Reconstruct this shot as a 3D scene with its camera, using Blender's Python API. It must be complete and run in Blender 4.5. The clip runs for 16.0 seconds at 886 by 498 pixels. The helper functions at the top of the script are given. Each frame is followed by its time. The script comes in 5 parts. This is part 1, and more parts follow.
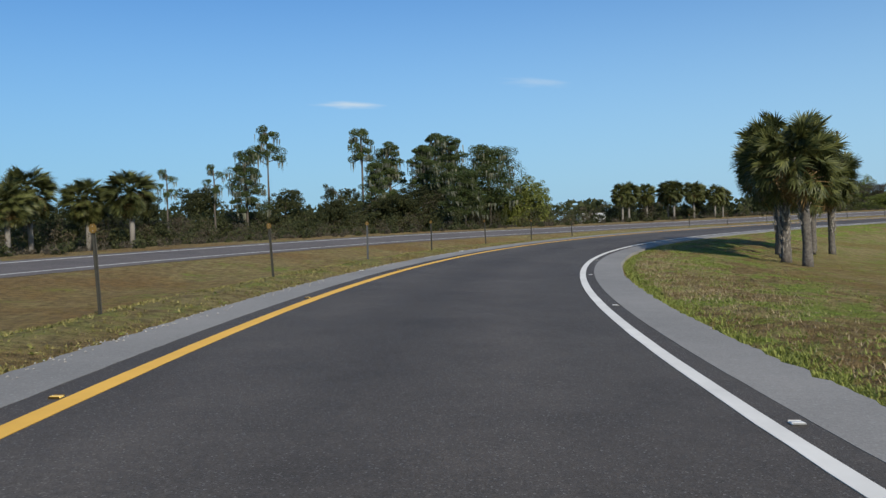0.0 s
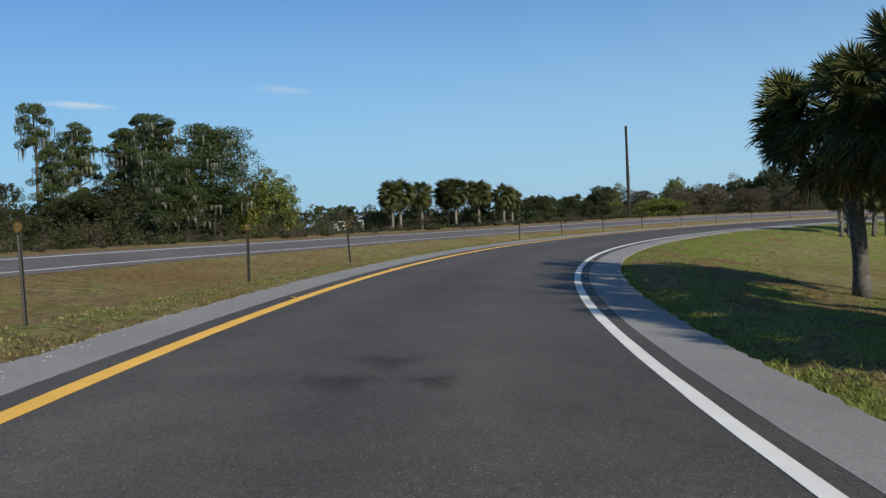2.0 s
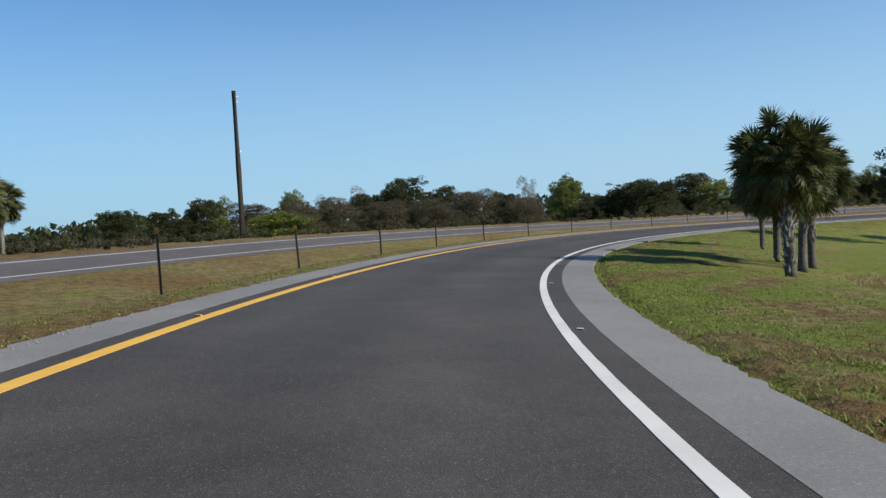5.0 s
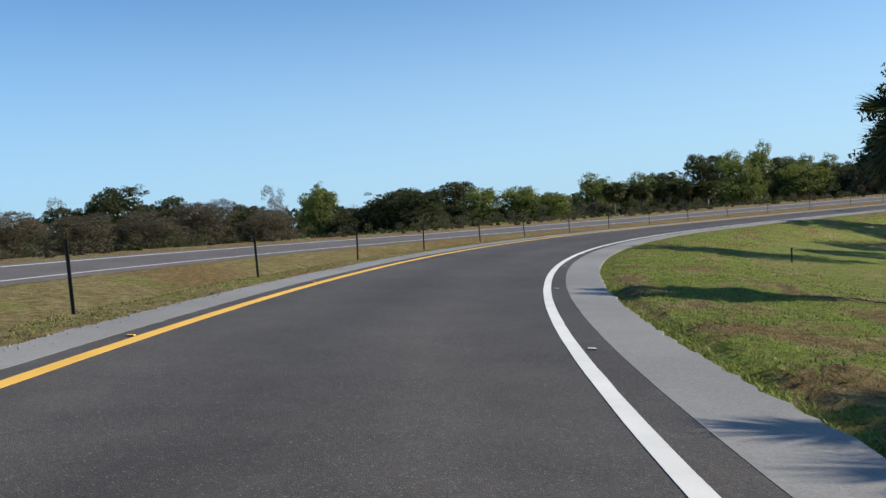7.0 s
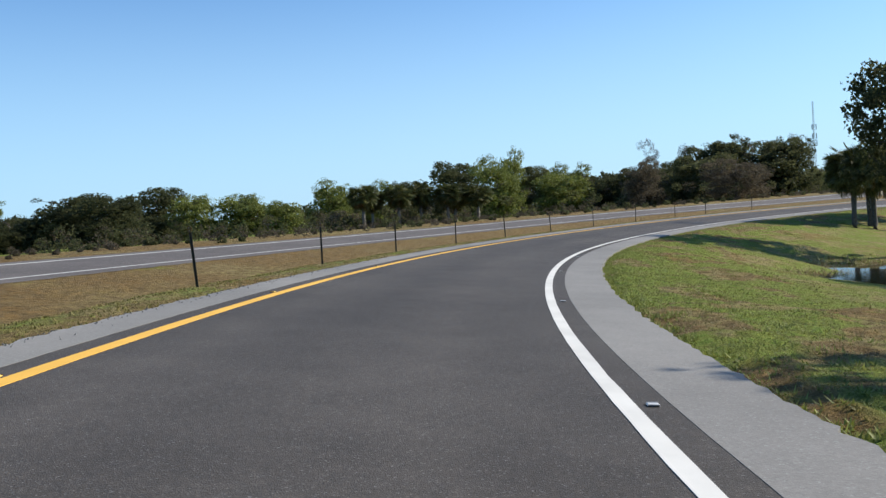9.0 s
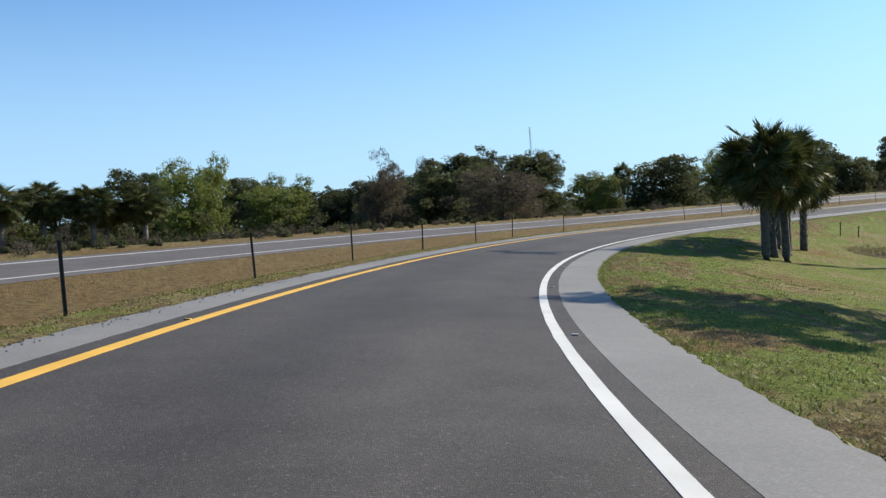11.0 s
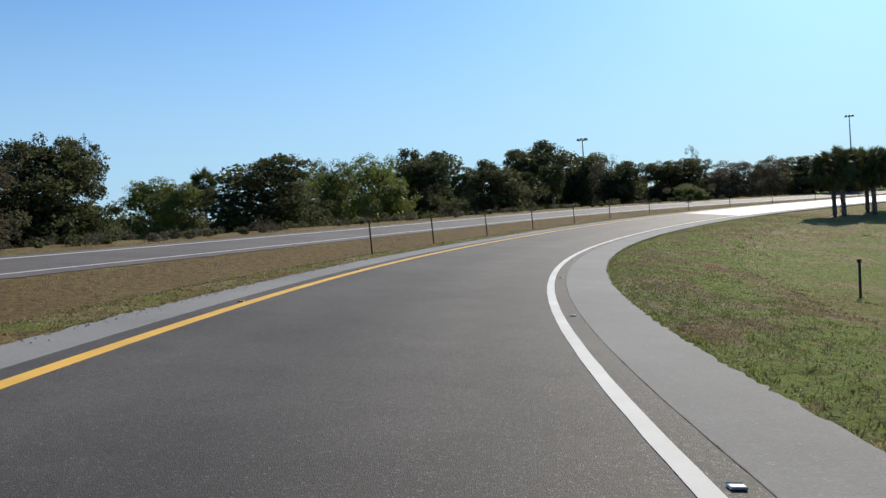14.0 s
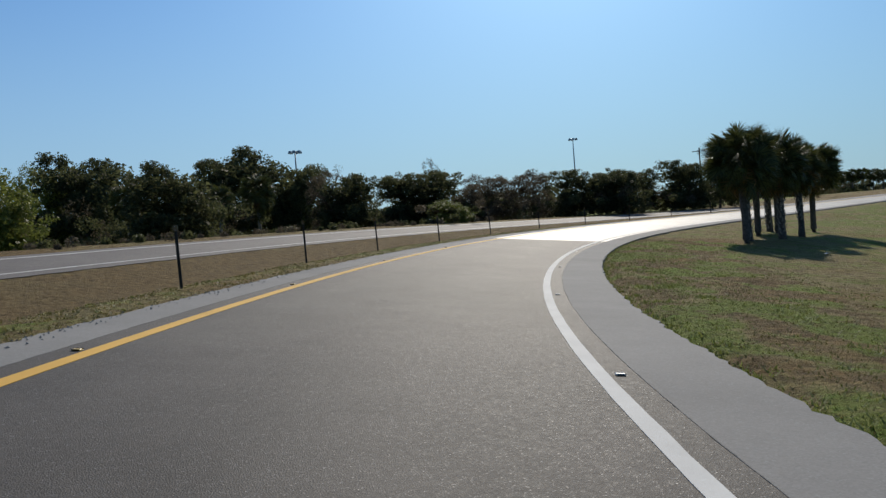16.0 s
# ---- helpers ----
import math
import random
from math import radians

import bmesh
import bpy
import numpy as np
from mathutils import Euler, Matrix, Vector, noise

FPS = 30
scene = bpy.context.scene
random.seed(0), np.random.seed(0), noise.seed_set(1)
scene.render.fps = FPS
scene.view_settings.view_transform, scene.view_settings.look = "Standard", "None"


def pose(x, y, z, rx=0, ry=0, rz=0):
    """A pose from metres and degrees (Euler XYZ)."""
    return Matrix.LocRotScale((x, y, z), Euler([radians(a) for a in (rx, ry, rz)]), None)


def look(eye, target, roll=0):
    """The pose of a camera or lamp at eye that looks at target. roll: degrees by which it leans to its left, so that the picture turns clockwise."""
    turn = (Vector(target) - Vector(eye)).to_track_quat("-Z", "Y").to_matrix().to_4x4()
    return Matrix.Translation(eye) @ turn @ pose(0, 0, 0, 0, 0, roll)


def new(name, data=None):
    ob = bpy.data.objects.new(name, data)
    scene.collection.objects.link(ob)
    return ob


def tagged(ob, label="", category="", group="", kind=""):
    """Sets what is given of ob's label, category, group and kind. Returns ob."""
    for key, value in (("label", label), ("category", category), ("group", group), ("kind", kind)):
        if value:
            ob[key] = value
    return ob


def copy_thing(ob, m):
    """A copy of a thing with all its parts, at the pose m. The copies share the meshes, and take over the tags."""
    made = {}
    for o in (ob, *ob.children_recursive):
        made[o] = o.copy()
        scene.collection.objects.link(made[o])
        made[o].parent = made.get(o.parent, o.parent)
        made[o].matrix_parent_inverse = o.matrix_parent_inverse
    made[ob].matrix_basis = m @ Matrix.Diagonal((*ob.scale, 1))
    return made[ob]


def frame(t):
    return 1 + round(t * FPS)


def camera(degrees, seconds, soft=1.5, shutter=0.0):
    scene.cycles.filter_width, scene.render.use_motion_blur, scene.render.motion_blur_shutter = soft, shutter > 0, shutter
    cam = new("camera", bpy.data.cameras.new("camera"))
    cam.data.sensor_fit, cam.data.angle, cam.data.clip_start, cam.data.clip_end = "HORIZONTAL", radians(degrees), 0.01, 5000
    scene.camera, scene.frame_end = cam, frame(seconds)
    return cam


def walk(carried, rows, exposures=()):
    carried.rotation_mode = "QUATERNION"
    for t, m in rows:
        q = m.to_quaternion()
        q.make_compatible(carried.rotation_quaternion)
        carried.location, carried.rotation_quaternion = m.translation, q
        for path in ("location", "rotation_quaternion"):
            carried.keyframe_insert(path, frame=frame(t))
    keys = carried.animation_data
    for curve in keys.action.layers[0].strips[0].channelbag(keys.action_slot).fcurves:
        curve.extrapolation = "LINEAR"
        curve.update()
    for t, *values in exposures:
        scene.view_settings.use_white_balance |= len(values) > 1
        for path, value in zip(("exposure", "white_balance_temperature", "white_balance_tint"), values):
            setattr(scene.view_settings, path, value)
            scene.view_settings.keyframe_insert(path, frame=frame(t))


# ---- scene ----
# ---------------------------------------------------------------- camera
cam = camera(55.48, 16.0, soft=1.4)
PATH = [
    (0.0, pose(-1.885, 0.000, 1.268, 88.43, 2.51, -1.14)),
    (0.5, pose(-1.621, 7.605, 1.268, 88.40, 2.97, -5.29)),
    (1.0, pose(-0.851, 15.234, 1.272, 88.32, 3.12, -9.57)),
    (1.5, pose(0.548, 22.829, 1.254, 88.39, 2.85, -13.90)),
    (2.0, pose(2.504, 30.354, 1.240, 88.26, 2.68, -18.21)),
    (2.5, pose(5.036, 37.765, 1.222, 88.57, 2.88, -22.51)),
    (3.0, pose(8.169, 45.010, 1.186, 88.22, 2.67, -27.01)),
    (3.5, pose(11.891, 52.038, 1.153, 88.26, 2.93, -31.51)),
    (4.0, pose(16.155, 58.806, 1.119, 88.41, 3.29, -36.00)),
    (4.5, pose(20.910, 65.270, 1.098, 88.32, 2.79, -40.57)),
    (5.0, pose(26.135, 71.358, 1.046, 88.28, 3.34, -44.51)),
    (5.5, pose(31.786, 77.034, 1.007, 88.25, 3.48, -48.79)),
    (6.0, pose(37.828, 82.282, 0.974, 88.22, 3.62, -53.12)),
    (6.5, pose(44.250, 87.083, 0.943, 88.19, 3.76, -57.45)),
    (7.0, pose(51.043, 91.400, 0.908, 88.23, 4.40, -61.41)),
    (7.5, pose(58.185, 95.202, 0.863, 88.21, 4.06, -66.01)),
    (8.0, pose(65.658, 98.418, 0.831, 87.95, 3.84, -70.24)),
    (8.5, pose(73.397, 101.108, 0.763, 88.13, 3.82, -74.71)),
    (9.0, pose(81.392, 103.193, 0.699, 87.85, 4.20, -79.72)),
    (9.5, pose(89.603, 104.638, 0.615, 87.87, 4.07, -84.68)),
    (10.0, pose(97.969, 105.405, 0.523, 88.09, 3.85, -89.42)),
    (10.5, pose(106.408, 105.432, 0.424, 88.14, 3.79, -94.25)),
    (11.0, pose(114.825, 104.734, 0.325, 88.20, 3.73, -99.01)),
    (11.5, pose(123.153, 103.338, 0.233, 88.26, 3.67, -103.67)),
    (12.0, pose(131.343, 101.272, 0.164, 88.33, 3.08, -108.22)),
    (12.5, pose(139.373, 98.561, 0.102, 88.45, 3.51, -112.46)),
    (13.0, pose(147.210, 95.204, 0.063, 88.39, 3.89, -117.20)),
    (13.5, pose(154.797, 91.185, 0.069, 88.15, 4.18, -122.14)),
    (14.0, pose(162.067, 86.520, 0.051, 88.18, 3.94, -126.87)),
    (14.5, pose(168.939, 81.223, -0.016, 88.06, 3.52, -131.68)),
    (15.0, pose(175.356, 75.353, -0.069, 88.62, 3.65, -136.37)),
    (15.5, pose(181.317, 68.994, -0.066, 88.64, 4.05, -141.35)),
    (16.0, pose(186.704, 62.120, -0.076, 88.80, 4.29, -146.53)),
]
walk(cam, PATH, [(0.0, 0.1), (2.0, 0.05), (4.5, 0.13), (7.0, 0.32), (8.0, 0.44), (9.5, 0.48), (12.0, 0.4), (13.0, 0.36), (14.0, 0.12), (15.0, -0.27), (16.0, -0.36)])

# ---------------------------------------------------------------- sky, sun
SUN_AZ, SUN_EL = 157.0, 31.0      # clockwise from +y, above the horizon
world = bpy.data.worlds.new("sky")
scene.world = world
world.use_nodes = True
wn = world.node_tree
sky = wn.nodes.new("ShaderNodeTexSky")
sky.sky_type = "NISHITA"
sky.sun_disc = False
sky.sun_elevation, sky.sun_rotation = radians(SUN_EL), radians(SUN_AZ)
sky.air_density, sky.dust_density, sky.ozone_density = 1.0, 0.7, 2.0
tone = wn.nodes.new("ShaderNodeHueSaturation")
tone.inputs["Saturation"].default_value = 1.15
wn.links.new(sky.outputs[0], tone.inputs["Color"])
tint = wn.nodes.new("ShaderNodeMix")
tint.data_type, tint.blend_type = "RGBA", "MULTIPLY"
tint.inputs[0].default_value, tint.inputs[7].default_value = 1.0, (0.62, 0.96, 1.27, 1)
wn.links.new(tone.outputs[0], tint.inputs[6])
lift = wn.nodes.new("ShaderNodeSeparateXYZ")
wn.links.new(wn.nodes.new("ShaderNodeTexCoord").outputs["Generated"], lift.inputs[0])
haze = wn.nodes.new("ShaderNodeMapRange")
haze.interpolation_type = "SMOOTHSTEP"
haze.inputs[1].default_value, haze.inputs[2].default_value = 0.0, 0.37
haze.inputs[3].default_value, haze.inputs[4].default_value = 0.78, 0.08
wn.links.new(lift.outputs[2], haze.inputs[0])
air = wn.nodes.new("ShaderNodeMix")
air.data_type = "RGBA"
air.inputs[7].default_value = (4.3, 6.25, 8.1, 1)
wn.links.new(haze.outputs[0], air.inputs[0])
wn.links.new(tint.outputs[2], air.inputs[6])

# the sky is a little deeper away from the sun's side
side = wn.nodes.new("ShaderNodeVectorMath")
side.operation = "DOT_PRODUCT"
side.inputs[1].default_value = (math.sin(radians(100)), math.cos(radians(100)), 0)
wn.links.new(wn.nodes.new("ShaderNodeTexCoord").outputs["Generated"], side.inputs[0])
depth = wn.nodes.new("ShaderNodeMapRange")
depth.inputs[1].default_value = -1.0
wn.links.new(side.outputs["Value"], depth.inputs[0])
blue = wn.nodes.new("ShaderNodeMix")
blue.data_type = "RGBA"
blue.inputs[6].default_value, blue.inputs[7].default_value = (0.62, 0.80, 0.885, 1), (1.03, 1.055, 1.07, 1)
wn.links.new(depth.outputs[0], blue.inputs[0])
deep_sky = wn.nodes.new("ShaderNodeMix")
deep_sky.data_type, deep_sky.blend_type = "RGBA", "MULTIPLY"
deep_sky.inputs[0].default_value = 1.0
wn.links.new(air.outputs[2], deep_sky.inputs[6])
wn.links.new(blue.outputs[2], deep_sky.inputs[7])


def wisp(base, centre, wide, tall, slope, strength, seed):
    """A faint streak of high cloud round one direction of the sky."""
    c = Vector(centre).normalized()
    a = c.cross(Vector((0, 0, 1))).normalized()
    b = a.cross(c)
    a, b = a * math.cos(slope) + b * math.sin(slope), b * math.cos(slope) - a * math.sin(slope)
    way = wn.nodes.new("ShaderNodeTexCoord").outputs["Generated"]
    uv = wn.nodes.new("ShaderNodeCombineXYZ")
    for k, ax in enumerate((a / wide, b / tall)):
        dot = wn.nodes.new("ShaderNodeVectorMath")
        dot.operation = "DOT_PRODUCT"
        dot.inputs[1].default_value = ax
        wn.links.new(way, dot.inputs[0])
        wn.links.new(dot.outputs["Value"], uv.inputs[k])
    uv.inputs[2].default_value = seed
    far_off = wn.nodes.new("ShaderNodeVectorMath")
    far_off.operation = "LENGTH"
    flat = wn.nodes.new("ShaderNodeVectorMath")
    flat.operation = "MULTIPLY"
    flat.inputs[1].default_value = (1, 1, 0)
    wn.links.new(uv.outputs[0], flat.inputs[0])
    wn.links.new(flat.outputs[0], far_off.inputs[0])
    n = wn.nodes.new("ShaderNodeTexNoise")
    n.inputs["Scale"].default_value, n.inputs["Detail"].default_value = 1.6, 5.0
    wn.links.new(uv.outputs[0], n.inputs["Vector"])
    both = wn.nodes.new("ShaderNodeMath")
    wn.links.new(far_off.outputs["Value"], both.inputs[0])
    wn.links.new(n.outputs[0], both.inputs[1])
    fade = wn.nodes.new("ShaderNodeMapRange")
    fade.interpolation_type = "SMOOTHSTEP"
    for k, q in enumerate((0.5, 1.4, strength, 0.0)):
        fade.inputs[k + 1].default_value = q
    wn.links.new(both.outputs[0], fade.inputs[0])
    mixed = wn.nodes.new("ShaderNodeMix")
    mixed.data_type = "RGBA"
    mixed.inputs[7].default_value = (6.2, 7.2, 8.0, 1)
    wn.links.new(fade.outputs[0], mixed.inputs[0])
    wn.links.new(base, mixed.inputs[6])
    return mixed.outputs[2]


clouds = wisp(deep_sky.outputs[2], (-0.0819, 0.986, 0.1452), 0.055, 0.006, -0.06, 0.75, 0.0)
clouds = wisp(clouds, (0.1353, 0.9776, 0.1612), 0.05, 0.008, -0.1, 0.3, 3.0)
wn.links.new(clouds, wn.nodes["Background"].inputs[0])
wn.nodes["Background"].inputs[1].default_value = 0.0930
sun = new("sun", bpy.data.lights.new("sun", "SUN"))
sun.data.energy, sun.data.angle, sun.data.color = 5.0, radians(0.53), (1.0, 0.91, 0.78)
to_sun = Vector((math.sin(radians(SUN_AZ)) * math.cos(radians(SUN_EL)), math.cos(radians(SUN_AZ)) * math.cos(radians(SUN_EL)), math.sin(radians(SUN_EL))))
sun.matrix_world = look(to_sun * 100, (0, 0, 0))


# ---------------------------------------------------------------- materials
def nodes_of(name):
    m = bpy.data.materials.new(name)
    m.use_nodes = True
    nt = m.node_tree
    return m, nt, nt.nodes["Principled BSDF"]


def nd(nt, kind, **props):
    n = nt.nodes.new(kind)
    for k, v in props.items():
        n.inputs[k].default_value = v
    return n


def noise_at(nt, scale, detail=4.0, rough=0.6, vec=None):
    n = nd(nt, "ShaderNodeTexNoise", Scale=scale, Detail=detail, Roughness=rough)
    if vec is None:
        vec = nt.nodes.new("ShaderNodeNewGeometry").outputs["Position"]
    nt.links.new(vec, n.inputs["Vector"])
    return n.outputs[0]


def ramp(nt, fac, *stops):
    r = nt.nodes.new("ShaderNodeValToRGB")
    el = r.color_ramp.elements
    while len(el) < len(stops):
        el.new(0.5)
    for e, (p, c) in zip(el, stops):
        e.position = p
        e.color = (*c, 1) if len(c) == 3 else c
    nt.links.new(fac, r.inputs[0])
    return r.outputs[0]


def mix(nt, fac, a, b, blend="MIX"):
    n = nt.nodes.new("ShaderNodeMix")
    n.data_type, n.blend_type = "RGBA", blend
    for sock, v in ((n.inputs[0], fac), (n.inputs[6], a), (n.inputs[7], b)):
        if hasattr(v, "links"):
            nt.links.new(v, sock)
        else:
            sock.default_value = v if isinstance(v, float) else (*v, 1)
    return n.outputs[2]


def bump(nt, p, height, strength, dist):
    b = nd(nt, "ShaderNodeBump", Strength=strength, Distance=dist)
    nt.links.new(height, b.inputs["Height"])
    nt.links.new(b.outputs[0], p.inputs["Normal"])


def asphalt(name, lo, hi, fleck, rough, stone=60.0, relief=0.8, gloss=0.4, glint=1.0, soft=1.0, tracks=False):
    m, nt, p = nodes_of(name)
    pos = nt.nodes.new("ShaderNodeNewGeometry").outputs["Position"]
    vor = nd(nt, "ShaderNodeTexVoronoi", Scale=stone)
    nt.links.new(pos, vor.inputs["Vector"])
    broad = noise_at(nt, 0.22, 6.0, 0.6, pos)
    patch = noise_at(nt, 1.4, 5.0, 0.65, pos)
    fine = noise_at(nt, 16.0, 5.0, 0.75, pos)
    base = ramp(nt, broad, (0.32, lo), (0.68, hi))
    base = mix(nt, 1.0, base, ramp(nt, patch, (0.3, (1 - 0.2 * soft,) * 3), (0.7, (1 + 0.12 * soft,) * 3)), "MULTIPLY")
    base = mix(nt, 1.0, base, ramp(nt, fine, (0.3, (1 - 0.32 * soft,) * 3), (0.72, (1 + 0.2 * soft,) * 3)), "MULTIPLY")
    base = mix(nt, 1.0, base, ramp(nt, vor.outputs["Color"], (0.1, (1 - 0.35 * soft,) * 3), (0.7, (1 + 0.15 * soft,) * 3)), "MULTIPLY")
    sp = ramp(nt, vor.outputs["Color"], (0.8, (0, 0, 0)), (0.97, (1, 1, 1)))
    base = mix(nt, sp, base, fleck)
    if tracks:
        lane = nt.nodes.new("ShaderNodeAttribute")
        lane.attribute_name = "across"
        wave = nd(nt, "ShaderNodeMath")
        wave.operation = "MULTIPLY_ADD"
        nt.links.new(broad, wave.inputs[0])
        wave.inputs[1].default_value = 0.12
        nt.links.new(lane.outputs["Fac"], wave.inputs[2])
        worn = [(0.0, 0.95), (0.16, 0.98), (0.28, 1.12), (0.36, 1.0), (0.5, 0.88), (0.62, 1.02), (0.72, 1.13), (0.84, 1.0), (1.0, 0.96)]
        base = mix(nt, 1.0, base, ramp(nt, wave.outputs[0], *[(a, (c,) * 3) for a, c in worn]), "MULTIPLY")
    nt.links.new(base, p.inputs["Base Color"])
    coarse = ramp(nt, fine, (0.3, (rough - 0.07,) * 3), (0.7, (rough + 0.07,) * 3))
    nt.links.new(mix(nt, sp, coarse, (rough * glint,) * 3), p.inputs["Roughness"])
    p.inputs["Specular IOR Level"].default_value = gloss
    bump(nt, p, vor.outputs["Distance"], relief, 0.006)
    return m


M_ASPHALT = asphalt("asphalt_dark", (0.063, 0.055, 0.047), (0.092, 0.081, 0.069), (0.157, 0.145, 0.13), 0.74, 110.0, 0.5, 0.2, 0.65, 0.85, True)
M_SHOULDER = asphalt("asphalt_pale", (0.185, 0.18, 0.168), (0.245, 0.237, 0.22), (0.26, 0.275, 0.255), 0.88, 75.0, 0.2, 0.25, 1.0, 0.35)
M_OUTER = asphalt("asphalt_grey", (0.095, 0.08, 0.068), (0.135, 0.116, 0.1), (0.2, 0.18, 0.155), 0.8, 40.0, 0.4)
M_CONCRETE = asphalt("concrete_pale", (0.225, 0.213, 0.19), (0.31, 0.295, 0.262), (0.37, 0.357, 0.325), 0.62, 60.0, 0.2)
M_SEAM = asphalt("tar_seam", (0.02, 0.02, 0.02), (0.04, 0.04, 0.04), (0.04, 0.04, 0.04), 0.95)


def line_paint(name, col, worn):
    m, nt, p = nodes_of(name)
    pos = nt.nodes.new("ShaderNodeNewGeometry").outputs["Position"]
    w = noise_at(nt, 28.0, 6.0, 0.75, pos)
    b = noise_at(nt, 1.3, 4.0, 0.6, pos)
    base = mix(nt, ramp(nt, b, (0.3, (0, 0, 0)), (0.75, (1, 1, 1))), col, tuple(c * 0.8 for c in col))
    base = mix(nt, ramp(nt, w, (0.66, (0, 0, 0)), (0.78, (1, 1, 1))), base, worn)
    nt.links.new(base, p.inputs["Base Color"])
    p.inputs["Roughness"].default_value = 0.8
    p.inputs["Specular IOR Level"].default_value = 0.2
    bump(nt, p, w, 0.25, 0.003)
    return m


M_WHITE = line_paint("road_paint_white", (0.66, 0.65, 0.6), (0.3, 0.29, 0.27))
M_YELLOW = line_paint("road_paint_yellow", (0.74, 0.43, 0.08), (0.3, 0.2, 0.06))


def grass_ground():
    m, nt, p = nodes_of("mown_grass")
    pos = nt.nodes.new("ShaderNodeNewGeometry").outputs["Position"]
    dry = nt.nodes.new("ShaderNodeAttribute")
    dry.attribute_name = "dry"
    big = noise_at(nt, 0.13, 6.0, 0.62, pos)
    mid = noise_at(nt, 0.45, 8.0, 0.72, pos)
    clump = noise_at(nt, 4.5, 5.0, 0.7, pos)
    fine = noise_at(nt, 24.0, 5.0, 0.75, pos)
    green = ramp(nt, fine, (0.25, (0.115, 0.14, 0.024)), (0.75, (0.31, 0.35, 0.075)))
    lush = ramp(nt, fine, (0.25, (0.07, 0.11, 0.014)), (0.75, (0.19, 0.27, 0.045)))
    tan = ramp(nt, fine, (0.25, (0.17, 0.13, 0.05)), (0.75, (0.4, 0.32, 0.15)))
    red = ramp(nt, fine, (0.25, (0.135, 0.078, 0.028)), (0.75, (0.31, 0.185, 0.066)))
    base = mix(nt, ramp(nt, clump, (0.5, (0, 0, 0)), (0.62, (1, 1, 1))), green, lush)

    def over(noise, gain):
        a = nt.nodes.new("ShaderNodeMath")
        a.operation = "MULTIPLY_ADD"
        nt.links.new(noise, a.inputs[0])
        a.inputs[1].default_value = gain
        nt.links.new(dry.outputs["Fac"], a.inputs[2])
        return a.outputs[0]

    base = mix(nt, ramp(nt, over(mid, 1.0), (0.54, (0, 0, 0)), (0.66, (0.9, 0.9, 0.9))), base, tan)
    base = mix(nt, ramp(nt, over(big, 1.0), (0.63, (0, 0, 0)), (0.78, (0.85, 0.85, 0.85))), base, red)
    speck = noise_at(nt, 2.3, 6.0, 0.7, pos)
    brown = ramp(nt, fine, (0.25, (0.11, 0.076, 0.032)), (0.75, (0.28, 0.2, 0.09)))
    base = mix(nt, ramp(nt, over(speck, 1.0), (0.62, (0, 0, 0)), (0.74, (0.85, 0.85, 0.85))), base, brown)
    # shade in the hollows between clumps, multiplied into the base colour
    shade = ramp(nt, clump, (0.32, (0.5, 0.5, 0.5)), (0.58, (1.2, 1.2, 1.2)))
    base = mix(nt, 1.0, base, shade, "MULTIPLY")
    nt.links.new(base, p.inputs["Base Color"])
    p.inputs["Roughness"].default_value = 0.95
    p.inputs["Specular IOR Level"].default_value = 0.1
    both = nt.nodes.new("ShaderNodeMath")
    both.operation = "MULTIPLY_ADD"
    nt.links.new(clump, both.inputs[0])
    both.inputs[1].default_value = 2.0
    nt.links.new(fine, both.inputs[2])
    bump(nt, p, both.outputs[0], 1.0, 0.1)
    return m


M_GRASS = grass_ground()


def leaf(name, lo, hi, trans=0.3, gloss=0.25, rough=0.55):
    m, nt, p = nodes_of(name)
    geo = nt.nodes.new("ShaderNodeNewGeometry")
    info = nt.nodes.new("ShaderNodeObjectInfo")
    col = ramp(nt, geo.outputs["Random Per Island"], (0.0, lo), (1.0, hi))
    tint = ramp(nt, info.outputs["Random"], (0.0, (0.8, 0.8, 0.8)), (1.0, (1.15, 1.1, 1.0)))
    col = mix(nt, 1.0, col, tint, "MULTIPLY")
    nt.links.new(col, p.inputs["Base Color"])
    p.inputs["Roughness"].default_value = rough
    p.inputs["Specular IOR Level"].default_value = gloss
    t = nt.nodes.new("ShaderNodeBsdfTranslucent")
    nt.links.new(col, t.inputs["Color"])
    s = nt.nodes.new("ShaderNodeMixShader")
    s.inputs[0].default_value = trans
    nt.links.new(p.outputs[0], s.inputs[1])
    nt.links.new(t.outputs[0], s.inputs[2])
    nt.links.new(s.outputs[0], nt.nodes["Material Output"].inputs[0])
    return m


M_PALM = leaf("palm_leaf", (0.03, 0.042, 0.014), (0.13, 0.14, 0.045), 0.22, 0.25, 0.5)
M_PALM_DEAD = leaf("palm_leaf_dead", (0.14, 0.085, 0.035), (0.32, 0.22, 0.1), 0.15, 0.2)
M_OAK = leaf("oak_leaf", (0.046, 0.056, 0.027), (0.112, 0.122, 0.058), 0.6, 0.08)
M_PINE = leaf("pine_needle", (0.035, 0.056, 0.022), (0.1, 0.13, 0.046), 0.35, 0.15)
M_LIGHT = leaf("willow_leaf", (0.09, 0.115, 0.025), (0.22, 0.25, 0.065), 0.42, 0.25)
M_BROWN = leaf("winter_brush", (0.072, 0.062, 0.045), (0.165, 0.142, 0.1), 0.45, 0.05)
M_TWIG = leaf("bare_twig", (0.09, 0.075, 0.06), (0.2, 0.175, 0.145), 0.0, 0.15)
M_MOSS = leaf("hanging_moss", (0.09, 0.1, 0.075), (0.2, 0.21, 0.16), 0.2, 0.1)
